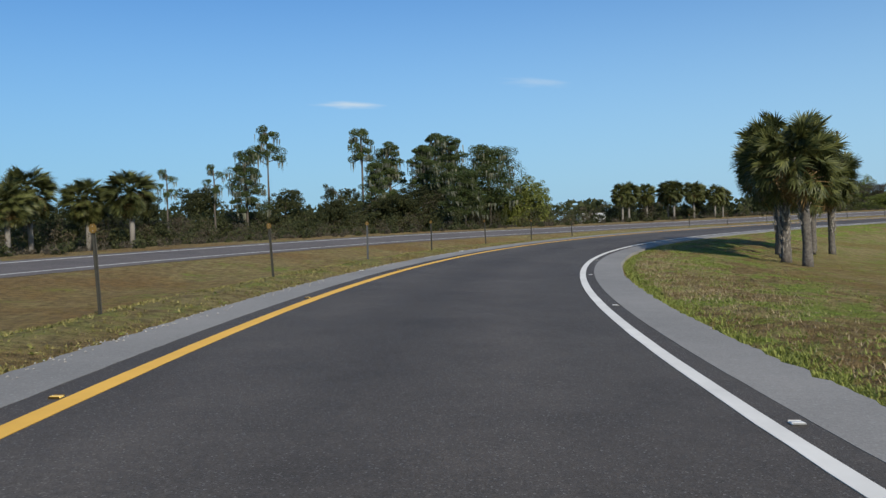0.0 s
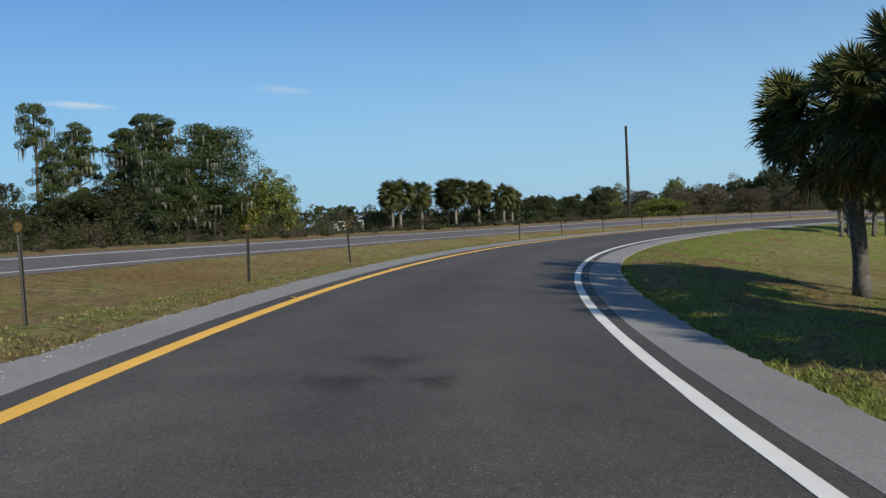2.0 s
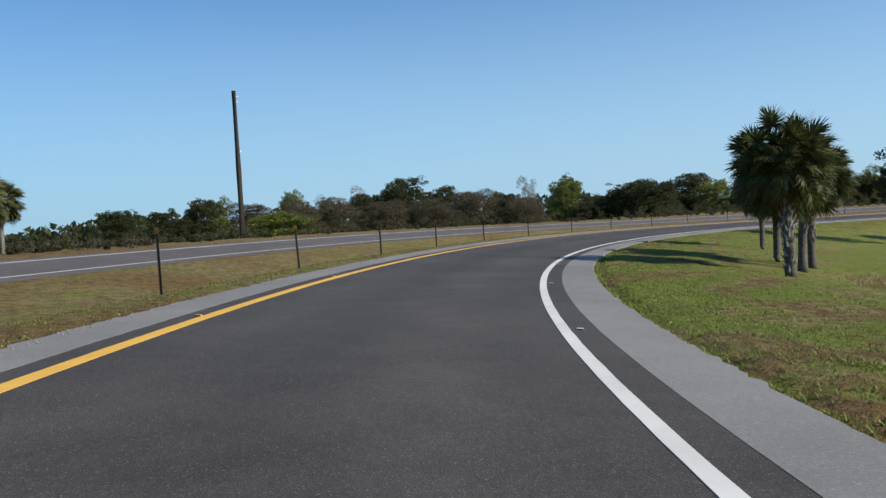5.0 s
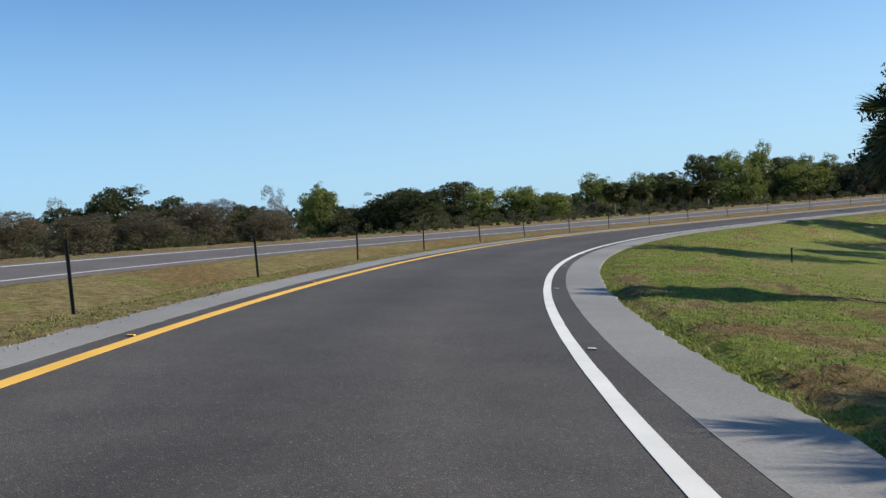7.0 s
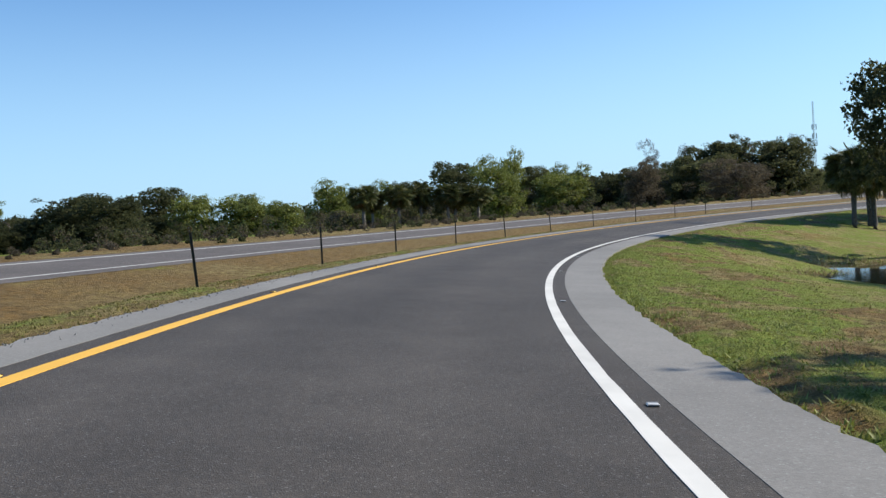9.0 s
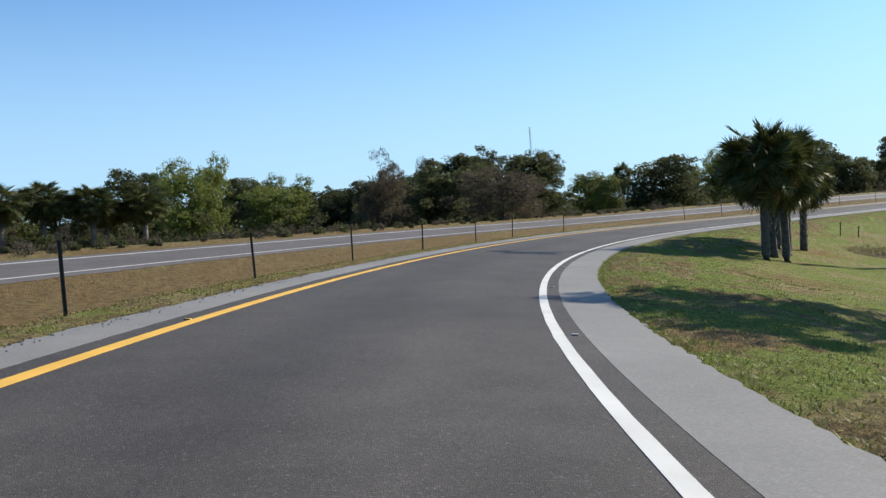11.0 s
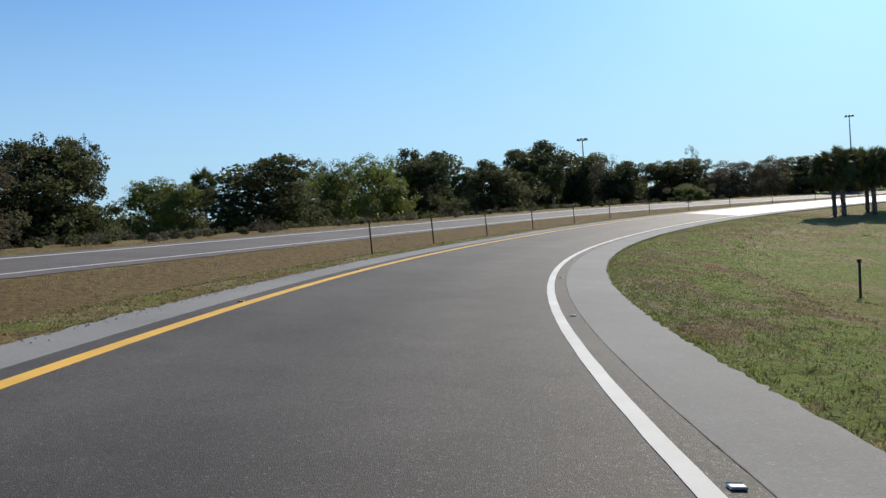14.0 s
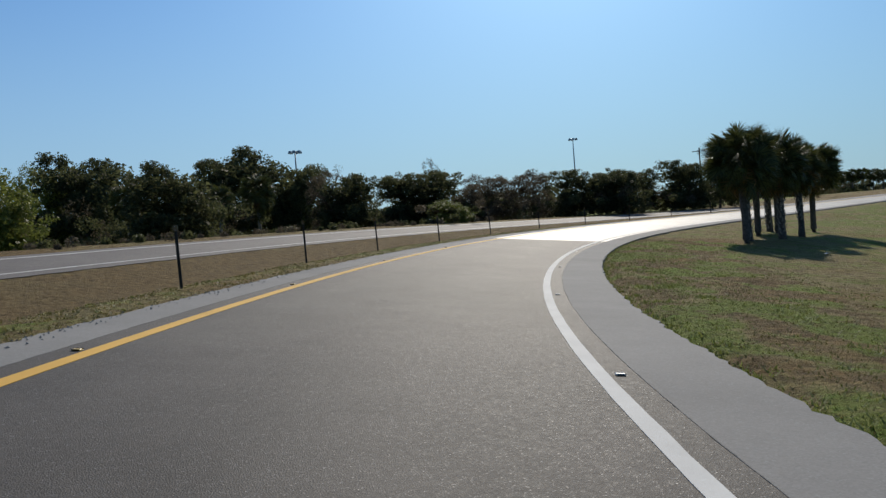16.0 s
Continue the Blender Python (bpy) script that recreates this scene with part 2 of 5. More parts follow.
M_BLADE = leaf("grass_blade", (0.15, 0.165, 0.04), (0.5, 0.43, 0.19), 0.3, 0.2)
M_OLIVE = leaf("olive_blade", (0.12, 0.12, 0.034), (0.32, 0.28, 0.11), 0.3, 0.15)
M_WEED = leaf("weed_leaf", (0.115, 0.15, 0.028), (0.33, 0.36, 0.1), 0.35, 0.2)
M_STRAW = leaf("dry_stem", (0.2, 0.14, 0.06), (0.48, 0.4, 0.25), 0.2, 0.15)


def rough_plain(name, lo, hi, scale, rough, metal=0.0, depth=0.01, strength=0.4):
    m, nt, p = nodes_of(name)
    pos = nt.nodes.new("ShaderNodeTexCoord").outputs["Object"]
    n = noise_at(nt, scale, 5.0, 0.65, pos)
    nt.links.new(ramp(nt, n, (0.3, lo), (0.72, hi)), p.inputs["Base Color"])
    p.inputs["Roughness"].default_value, p.inputs["Metallic"].default_value = rough, metal
    bump(nt, p, n, strength, depth)
    return m


M_TRUNK = rough_plain("palm_trunk", (0.04, 0.035, 0.03), (0.14, 0.125, 0.105), 9.0, 0.9, 0, 0.03, 0.8)
M_BOOT = rough_plain("palm_boot", (0.09, 0.078, 0.063), (0.37, 0.34, 0.295), 12.0, 0.85, 0, 0.02, 0.6)
M_MOTTLED = rough_plain("palm_trunk_mottled", (0.05, 0.043, 0.036), (0.3, 0.28, 0.24), 3.0, 0.9, 0, 0.02, 0.6)
M_BARK = rough_plain("bark", (0.05, 0.042, 0.034), (0.15, 0.125, 0.1), 4.0, 0.95, 0, 0.05, 0.8)
M_POLE = rough_plain("creosote_pole", (0.018, 0.014, 0.011), (0.05, 0.04, 0.03), 6.0, 0.85, 0, 0.01, 0.5)
M_STEEL = rough_plain("painted_steel", (0.02, 0.02, 0.015), (0.045, 0.042, 0.032), 20.0, 0.55, 0.3, 0.003, 0.2)
M_GALV = rough_plain("galvanised_steel", (0.3, 0.31, 0.32), (0.42, 0.43, 0.44), 8.0, 0.5, 0.6, 0.002, 0.2)
M_WEATHERED = rough_plain("weathered_zinc", (0.055, 0.06, 0.063), (0.1, 0.105, 0.11), 14.0, 0.6, 0.3, 0.002, 0.2)
M_AMBER = rough_plain("amber_reflector", (0.075, 0.045, 0.01), (0.17, 0.1, 0.016), 30.0, 0.35, 0, 0.002, 0.2)
M_RPM_W = rough_plain("marker_white", (0.42, 0.42, 0.4), (0.65, 0.65, 0.62), 40.0, 0.4, 0, 0.002, 0.2)
M_RPM_Y = rough_plain("marker_yellow", (0.6, 0.36, 0.06), (0.8, 0.55, 0.14), 40.0, 0.4, 0, 0.002, 0.2)
M_LENS = rough_plain("marker_lens", (0.3, 0.3, 0.29), (0.45, 0.45, 0.43), 60.0, 0.3, 0, 0.001, 0.2)
M_WHITEWALL = rough_plain("white_siding", (0.42, 0.43, 0.43), (0.55, 0.55, 0.54), 3.0, 0.6, 0, 0.003, 0.2)
M_DARKGLASS = rough_plain("dark_glass", (0.02, 0.025, 0.03), (0.03, 0.035, 0.04), 2.0, 0.08, 0, 0.001, 0.1)
M_LITTER = rough_plain("paper_litter", (0.55, 0.55, 0.54), (0.75, 0.75, 0.74), 10.0, 0.7, 0, 0.004, 0.3)


def water():
    m, nt, p = nodes_of("still_water")
    p.inputs["Base Color"].default_value = (0.03, 0.028, 0.02, 1)
    p.inputs["Roughness"].default_value = 0.08
    p.inputs["Specular IOR Level"].default_value = 0.3
    bump(nt, p, noise_at(nt, 3.0, 3.0, 0.5), 0.12, 0.02)
    return m


M_WATER = water()



def stain(name, col, rough, thick, scale):
    """A thin uneven film that lets the road show through."""
    m, nt, p = nodes_of(name)
    pos = nt.nodes.new("ShaderNodeNewGeometry").outputs["Position"]
    n = noise_at(nt, scale, 6.0, 0.75, pos)
    rim = nt.nodes.new("ShaderNodeAttribute")
    rim.attribute_name = "cover"
    a = nt.nodes.new("ShaderNodeMath")
    a.operation = "MULTIPLY"
    nt.links.new(ramp(nt, n, (0.2, (0, 0, 0)), (0.6, (thick,) * 3)), a.inputs[0])
    nt.links.new(rim.outputs["Fac"], a.inputs[1])
    nt.links.new(a.outputs[0], p.inputs["Alpha"])
    p.inputs["Base Color"].default_value = (*col, 1)
    p.inputs["Roughness"].default_value = rough
    p.inputs["Specular IOR Level"].default_value = 0.05
    return m


M_SMUDGE = stain("rubber_smudge", (0.02, 0.019, 0.018), 0.9, 0.3, 2.5)

# ---------------------------------------------------------------- the ramp's line: curvature, grade and bank along its white edge line
KNOT0, KNOT_STEP = -12.0, 330.0 / 9
KAPPA = [-0.00705, -0.01018, -0.00902, -0.00995, -0.00977, -0.00999, -0.00972, -0.00971, -0.01008, -0.01083, -0.0015, 0, 0, 0, 0, 0]
GRADE = [-0.0002, -0.0027, -0.0044, -0.0033, -0.0087, -0.0115, -0.0039, -0.0037, 0.0117, 0.0068, 0.019, 0.02, 0.02, 0.02, 0.02, 0.02]
BANK = [2.26, 3.02, 4.03, 4.19, 4.87, 4.68, 4.77, 5.18, 5.39, 5.36, 3.5, 1.5, 1, 1, 1, 1]


def spline(vals, x):
    v = np.array([2 * vals[0] - vals[1], *vals, 2 * vals[-1] - vals[-2]])
    u = np.clip((np.asarray(x, float) - KNOT0) / KNOT_STEP, 0, len(vals) - 1 - 1e-9)
    i = u.astype(int)
    f = u - i
    a, b, c, d = v[i], v[i + 1], v[i + 2], v[i + 3]
    return b + 0.5 * f * (c - a + f * (2 * a - 5 * b + 4 * c - d + f * (3 * (b - c) + d - a)))


S0, S1 = -80, 520
SS = np.arange(S0, S1 + 1, 1.0)


def summed(g):
    c = np.concatenate([[0], np.cumsum((g[1:] + g[:-1]) / 2)])
    return c - np.interp(0, SS, c)


kap = np.where(SS < -12, 0.0, spline(KAPPA, SS))
TH = summed(kap)
PX, PY = summed(-np.sin(TH)), summed(np.cos(TH))
PZ = summed(np.where(SS < -12, 0.0, spline(GRADE, SS)))
TB = np.tan(np.radians(spline(BANK, SS)))
LANE = 4.467


def at(s, d, up=0.0):
    """World place d metres right of the white line at s metres along it, on the banked plane."""
    t = np.interp(s, SS, TH)
    return Vector((np.interp(s, SS, PX) + math.cos(t) * d, np.interp(s, SS, PY) + math.sin(t) * d, np.interp(s, SS, PZ) - d * np.interp(s, SS, TB) + up))


OUTER_X, OUTER_R = [-40, -22, -15.2, -14.4, -11.0, -9.4, -8.3, -7.2, -6.5, -5.5, -4.0, -2.0, 0.2, 1.25, 2.1, 5.0, 9.0, 12.0, 15.0], \
    [-0.72, -0.72, -0.72, -0.76, -1.02, -1.0, -0.62, -0.18, -0.06, -0.09, -0.14, -0.15, -0.14, -0.09, -0.06, -0.25, -0.7, -1.0, -1.3]
PITS = [(at(107, 12.4), 6.0, 1.1), (at(178, 10.5), 6.5, 1.0), (at(190, 12.0), 7.0, 1.1), (at(242, 11.8), 5.0, 0.6)]


def sd_of(x, y):
    """Nearest place along the line and offset from it, for arrays of places."""
    s, d = np.empty(len(x)), np.empty(len(x))
    k = slice(None, None, 2)
    for a in range(0, len(x), 20000):
        xx, yy = x[a:a + 20000, None], y[a:a + 20000, None]
        i = ((xx - PX[k]) ** 2 + (yy - PY[k]) ** 2).argmin(1) * 2
        ct, st = np.cos(TH[i]), np.sin(TH[i])
        along = -(xx[:, 0] - PX[i]) * st + (yy[:, 0] - PY[i]) * ct
        s[a:a + 20000] = SS[i] + along
        d[a:a + 20000] = (xx[:, 0] - PX[i]) * ct + (yy[:, 0] - PY[i]) * st
    return s, d


def flare(s):
    return np.interp(s, [-60, 0, 30, 70, 300], [4.8, 4.2, 3.0, 0.3, 0.0])


def ground_z(x, y):
    x, y = np.atleast_1d(np.asarray(x, float)), np.atleast_1d(np.asarray(y, float))
    s, d = sd_of(x, y)
    beyond = np.where((s < S0) | (s > S1), 1.0, 0.0)
    dd = np.where(d < -9, np.minimum(d + flare(s), -9), d)
    ext = np.interp(s, SS, PZ) - d * np.interp(s, SS, TB)
    deep = np.where(d > 1.5, np.interp(s, [0, 25, 38, 60, 98, 125, 160, 205, 220, 235, 285, 330], [1.0, 0.9, 0.7, 0.85, 0.35, 0.35, 0.8, 1.0, 1.4, 1.3, 0.25, 0.25]), 1.0)
    near = ext + np.interp(dd, OUTER_X, OUTER_R) * deep
    near += 0.12 * np.clip((48 - s) / 12, 0, 1) * np.interp(d, [-10.5, -8.5, -6.4, -5.6, -5.3], [0, 0.6, 1, 0.3, 0])
    near -= 0.2 * np.exp(-((dd + 8.9) / 0.5) ** 2) * (0.6 + 0.4 * np.sin(s * 0.21)) * np.interp(s, [0, 50, 80, 300], [1, 1, 0.5, 0.5])
    und = 0.14 * np.sin(x * 0.045 + 1) * np.sin(y * 0.06) + 0.1 * np.sin(x * 0.13) * np.cos(y * 0.11 + 2)
    rise = np.interp(s, [300, 420, 520], [0, 1.4, 3.2])
    plain = np.where(d < 0, np.interp(s, [0, 120, 250], [0.0, 0.0, -0.5]), np.interp(s, [0, 60, 120, 200], [-1.2, -1.5, -2.2, -2.9])) + und + rise
    w = np.clip(np.where(d < 0, (-dd - 23) / 13, (d - 11) / 8), 0, 1)
    w = np.maximum(w * w * (3 - 2 * w), beyond)
    z = near * (1 - w) + plain * w
    rut = np.interp(s, [64, 72, 98, 104], [0, 1, 1, 0]) * (0.6 + 0.4 * np.sin(s * 0.9))
    z -= 0.2 * rut * np.exp(-((d - 8.5 - 0.25 * np.sin(s * 0.35)) / 0.55) ** 2)
    for c, r, deep in PITS:
        z -= deep * np.exp(-((x - c.x) ** 2 + (y - c.y) ** 2) / (0.5 * r * r))
    rough = np.clip((d - 1.6) / 2, 0, 1) + np.clip((-d - 6) / 2, 0, 1) * np.maximum(np.clip((dd + 14.4) / 1.5, 0, 1), np.clip((-dd - 23.5) / 3, 0, 1))
    z += rough * 0.03 * (np.sin(x * 2.1 + np.sin(y * 1.3)) * np.sin(y * 1.9) + np.sin(x * 0.8) * np.cos(y * 0.9))
    return z


LATTICE = np.random.default_rng(77).random((256, 256))


def lumps(u, v, cell):
    """Smooth noise from 0 to 1 with cells of the given size."""
    u, v = np.asarray(u, float) / cell, np.asarray(v, float) / cell
    i, j = np.floor(u).astype(int), np.floor(v).astype(int)
    a, b = u - i, v - j
    a, b = a * a * (3 - 2 * a), b * b * (3 - 2 * b)
    q = lambda m, n: LATTICE[(i + m) % 256, (j + n) % 256]
    return (q(0, 0) * (1 - a) + q(1, 0) * a) * (1 - b) + (q(0, 1) * (1 - a) + q(1, 1) * a) * b


def patchy(s, d):
    """How green (towards 1) or dry (towards 0) the inner verge is, in patches long along the road."""
    return 0.55 * lumps(s * 0.6, d, 0.9) + 0.3 * lumps(s * 0.8 + 31, d + 9, 0.4) + 0.15 * lumps(s + 7, d + 3, 0.16)


def hummock(x, y, d):
    """Height of the turf's lumps over the ground on the inner verge."""
    h = 0.07 * np.clip(lumps(x, y, 0.55) - 0.35, 0, 1) + 0.06 * np.clip(lumps(x + 17, y + 5, 0.24) - 0.4, 0, 1) + 0.02 * lumps(x + 3, y, 0.1)
    return h * np.clip((d - 1.15) / 0.3, 0.25, 1) * np.clip((6.2 - d) / 0.8, 0, 1)


def gz(x, y):
    return float(ground_z(x, y)[0])


# ---------------------------------------------------------------- helpers for meshes
def mesh_from(name, verts, faces, material, smooth=False):
    me = bpy.data.meshes.new(name)
    me.from_pydata([tuple(v) for v in verts], [], [tuple(f) for f in faces])
    me.materials.append(material)
    if smooth:
        me.polygons.foreach_set("use_smooth", [True] * len(me.polygons))
    me.update()
    return me


def big_mesh(name, verts, faces, material):
    """A mesh from arrays of places and of equal-sided faces."""
    me = bpy.data.meshes.new(name)
    n, k = faces.shape
    me.vertices.add(len(verts))
    me.vertices.foreach_set("co", np.asarray(verts, np.float32).ravel())
    me.loops.add(n * k)
    me.loops.foreach_set("vertex_index", np.asarray(faces, np.int32).ravel())
    me.polygons.add(n)
    me.polygons.foreach_set("loop_start", np.arange(n, dtype=np.int32) * k)
    me.materials.append(material)
    me.update(calc_edges=True)
    me.polygons.foreach_set("use_smooth", [False] * n)
    return me


def part(name, me, parent, label="", m=None):
    ob = new(name, me)
    ob.parent = parent
    if m is not None:
        ob.matrix_basis = m
    return tagged(ob, label)


def bm_mesh(name, bm, material, smooth=False):
    me = bpy.data.meshes.new(name)
    if smooth:
        for f in bm.faces:
            f.smooth = True
    bm.to_mesh(me)
    bm.free()
    me.materials.append(material)
    return me


def tube(verts, faces, pts, radii, sides=6):
    """Adds a tapered tube through pts to the lists."""
    base = len(verts)
    for k, (p, r) in enumerate(zip(pts, radii)):
        p = Vector(p)
        a, b = Vector(pts[max(k - 1, 0)]), Vector(pts[min(k + 1, len(pts) - 1)])
        q = (b - a).normalized().to_track_quat("Z", "Y")
        for j in range(sides):
            an = 2 * math.pi * j / sides
            verts.append(p + q @ Vector((math.cos(an) * r, math.sin(an) * r, 0)))
    for k in range(len(pts) - 1):
        for j in range(sides):
            j2 = (j + 1) % sides
            faces.append((base + k * sides + j, base + k * sides + j2, base + (k + 1) * sides + j2, base + (k + 1) * sides + j))
    faces.append(tuple(base + (len(pts) - 1) * sides + j for j in range(sides)))
    faces.append(tuple(base + sides - 1 - j for j in range(sides)))


# ---------------------------------------------------------------- ground, one sheet to the horizon
def axis(lo, hi, fine):
    mid = np.arange(lo, hi, fine)
    out, step, p = [], fine, hi
    while p < 4200:
        out.append(p)
        step *= 1.35
        p += step
    inn, step, p = [], fine, lo - fine
    while p > -4000:
        inn.append(p)
        step *= 1.35
        p -= step
    return np.concatenate([inn[::-1], mid, out])


def dry_at(s, d):
    """How dry the grass is, by place along and off the line."""
    dryness = np.where(d < -4, np.interp(-d, [5.5, 6.5, 8.0, 9.5, 14, 20, 40, 60], [0.2, 0.1, 0.09, 0.17, 0.16, 0.2, 0.2, 0.0]), np.interp(d, [1, 2.5, 6, 15], [0.1, 0.07, 0.05, 0.02]))
    return np.where((d < -7.0) & (d > -15), dryness + np.interp(s, [0, 150, 200, 330], [0, 0, 0.14, 0.14]), dryness) + np.where(d > 1, np.clip((45 - d) / 20, 0, 1) * np.interp(s, [0, 60, 100, 160, 200, 260, 290, 330], [0.11, 0.085, 0.04, 0.0, 0.04, 0.02, 0.1, 0.04]), 0)


gx, gy = axis(-30, 240, 0.8), axis(-40, 140, 0.8)
GX, GY = np.meshgrid(gx, gy)
nxg, nyg = len(gx), len(gy)
vz = ground_z(GX.ravel(), GY.ravel())
idx = np.arange(nxg * nyg).reshape(nyg, nxg)
quads = np.stack([idx[:-1, :-1], idx[:-1, 1:], idx[1:, 1:], idx[1:, :-1]], -1).reshape(-1, 4)
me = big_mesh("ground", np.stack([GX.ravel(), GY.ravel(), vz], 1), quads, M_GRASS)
me.polygons.foreach_set("use_smooth", [True] * len(me.polygons))
gs, gd = sd_of(GX.ravel(), GY.ravel())
me.attributes.new("dry", "FLOAT", "POINT").data.foreach_set("value", dry_at(gs, gd).astype(np.float32))
tagged(new("ground", me), kind="structure")


def turf():
    """Lumpy turf on the inner verge, as it lies along the shoulder."""
    ts, td = np.arange(0, 300, 0.14), np.concatenate([np.arange(1.0, 3.4, 0.11), np.arange(3.4, 6.3, 0.17)])
    S, D = np.meshgrid(ts, td)
    S, D = S.ravel(), D.ravel()
    th = np.interp(S, SS, TH)
    x, y = np.interp(S, SS, PX) + np.cos(th) * D, np.interp(S, SS, PY) + np.sin(th) * D
    z = ground_z(x, y) + hummock(x, y, D) + np.interp(D, [1.0, 1.15, 1.3, 5.2, 6.2], [-0.05, 0.0, 0.008, 0.008, -0.05])
    i = np.arange(len(ts) * len(td)).reshape(len(td), len(ts))
    q = np.stack([i[:-1, :-1], i[1:, :-1], i[1:, 1:], i[:-1, 1:]], -1).reshape(-1, 4)
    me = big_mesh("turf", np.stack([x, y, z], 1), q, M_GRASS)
    me.polygons.foreach_set("use_smooth", [True] * len(q))
    me.attributes.new("dry", "FLOAT", "POINT").data.foreach_set("value", (dry_at(S, D) + 0.9 * (0.45 - patchy(S, D))).astype(np.float32))
    tagged(new("turf", me), "lumpy mown turf with dry patches beside the shoulder", "turf", kind="stuff")


turf()


# ---------------------------------------------------------------- pavements and lines
def strip(name, s0, s1, d0, d1, up, material, wob0=0.0, wob1=0.0, step=1.0, thick=0.0, shift=None, low=0.0, cols=1):
    """A band of the banked plane between two offsets, with ragged edges and real thickness at its sides."""
    rng = np.random.default_rng(len(name) * 7)
    s = np.arange(s0, s1 + step / 2, step)
    n = len(s)
    a, b = (q(s) if callable(q) else np.full(n, float(q)) for q in (d0, d1))
    a, b = a + wob0 * rng.normal(0, 1, n), b + wob1 * rng.normal(0, 1, n)
    if shift is not None:
        a, b = a - shift(s), b - shift(s)
    th, px, py = np.interp(s, SS, TH), np.interp(s, SS, PX), np.interp(s, SS, PY)
    pz, tb = np.interp(s, SS, PZ), np.interp(s, SS, TB)
    rows = []
    for k in range(cols + 1):
        d = a + (b - a) * k / cols
        rows.append(np.stack([px + np.cos(th) * d, py + np.sin(th) * d, pz - d * tb + up + low], 1))
    if thick:
        rows = [rows[0] - (0, 0, thick)] + rows + [rows[-1] - (0, 0, thick)]
    v = np.concatenate(rows)
    i = np.arange(n - 1)
    f = np.concatenate([np.stack([k * n + i, (k + 1) * n + i, (k + 1) * n + i + 1, k * n + i + 1], 1) for k in range(len(rows) - 1)])
    me = big_mesh(name, v, f, material)
    if cols > 1:
        share = [k / cols for k in range(cols + 1)]
        share = [share[0]] + share + [share[-1]] if thick else share
        me.attributes.new("across", "FLOAT", "POINT").data.foreach_set("value", np.repeat(share, n).astype(np.float32))
    return tagged(new(name, me), kind="structure")


CONCRETE_S = 297.0


def seam_at(s):
    """Offset of the joint between lane and inner shoulder, wavy where it has opened."""
    base = np.interp(s, [-60, 0, 30, 50, 62, 78, 120, 137, 200, 250, 330], [0.30, 0.30, 0.26, 0.26, 0.33, 0.41, 0.38, 0.32, 0.30, 0.31, 0.31])
    wave = (0.009 * np.sin(s * 2.3) + 0.007 * np.sin(s * 5.1 + 1.0) + 0.005 * np.sin(s * 11.0)) * (0.6 + 0.5 * np.sin(s * 0.37))
    return base + wave * np.interp(s, [0, 180, 200], [0.25, 0.25, 0.5])


def verge_at(s):
    """Offset of the inner shoulder's outer edge."""
    return np.interp(s, [-60, 0, 32, 60, 76, 100, 124, 137, 204, 250, 330], [0.98, 0.98, 0.98, 1.1, 1.24, 1.16, 1.09, 1.14, 1.2, 1.26, 1.24])


strip("road", -60, CONCRETE_S, -LANE - 0.36, seam_at, 0.0, M_ASPHALT, thick=0.08, step=0.3, cols=6)
strip("road_concrete", CONCRETE_S + 0.02, 515, -LANE - 0.36, seam_at, 0.0, M_CONCRETE, thick=0.08, step=0.3)
strip("pavement_shoulder_inner", -60, 515, seam_at, verge_at, 0.003, M_SHOULDER, 0.0, 0.02, 0.15, 0.22)
strip("pavement_shoulder_outer", -60, 515, -LANE - 1.02, -LANE - 0.35, 0.003, M_SHOULDER, 0.025, 0.004, 0.16, 0.22)
strip("trim_line_white", -60, 515, -0.07, 0.07, 0.005, M_WHITE, 0.002, 0.002, 0.5, 0.004)
strip("trim_line_yellow", -60, 515, -LANE - 0.082, -LANE + 0.082, 0.005, M_YELLOW, 0.002, 0.002, 0.5, 0.004)
strip("trim_seam", 194, 420, lambda s: seam_at(s) - 0.0005, lambda s: seam_at(s) + 0.0015, 0.007, M_SEAM, 0.001, 0.0015, 0.15)
strip("trim_joint", 106.0, 106.06, -LANE + 1.6, -1.2, 0.006, M_SEAM, 0, 0, 0.06)


def smear(name, s, d, half_s, half_d, slant, material, up=0.008):
    """A soft-rimmed patch on the pavement, long along or across it."""
    rings, n = 5, 28
    rng = random.Random(int(s * 10))
    wob = [1 + 0.25 * math.sin(3 * 2 * math.pi * k / n + s) + rng.uniform(-0.15, 0.15) for k in range(n)]
    v, f, cover = [at(s, d, up)], [], [1.0]
    for r in range(1, rings + 1):
        for k in range(n):
            an = 2 * math.pi * k / n
            q = r / rings * wob[k]
            v.append(at(s + half_s * q * math.sin(an) + slant * half_d * q * math.cos(an), d + half_d * q * math.cos(an), up))
            cover.append((1 - (r / rings) ** 2) ** 1.5)
    f += [(0, 1 + k, 1 + (k + 1) % n) for k in range(n)]
    for r in range(rings - 1):
        o = 1 + r * n
        f += [(o + k, o + n + k, o + n + (k + 1) % n, o + (k + 1) % n) for k in range(n)]
    me = mesh_from(name, v, f, material)
    me.attributes.new("cover", "FLOAT", "POINT").data.foreach_set("value", cover)
    tagged(new(name, me), kind="structure")


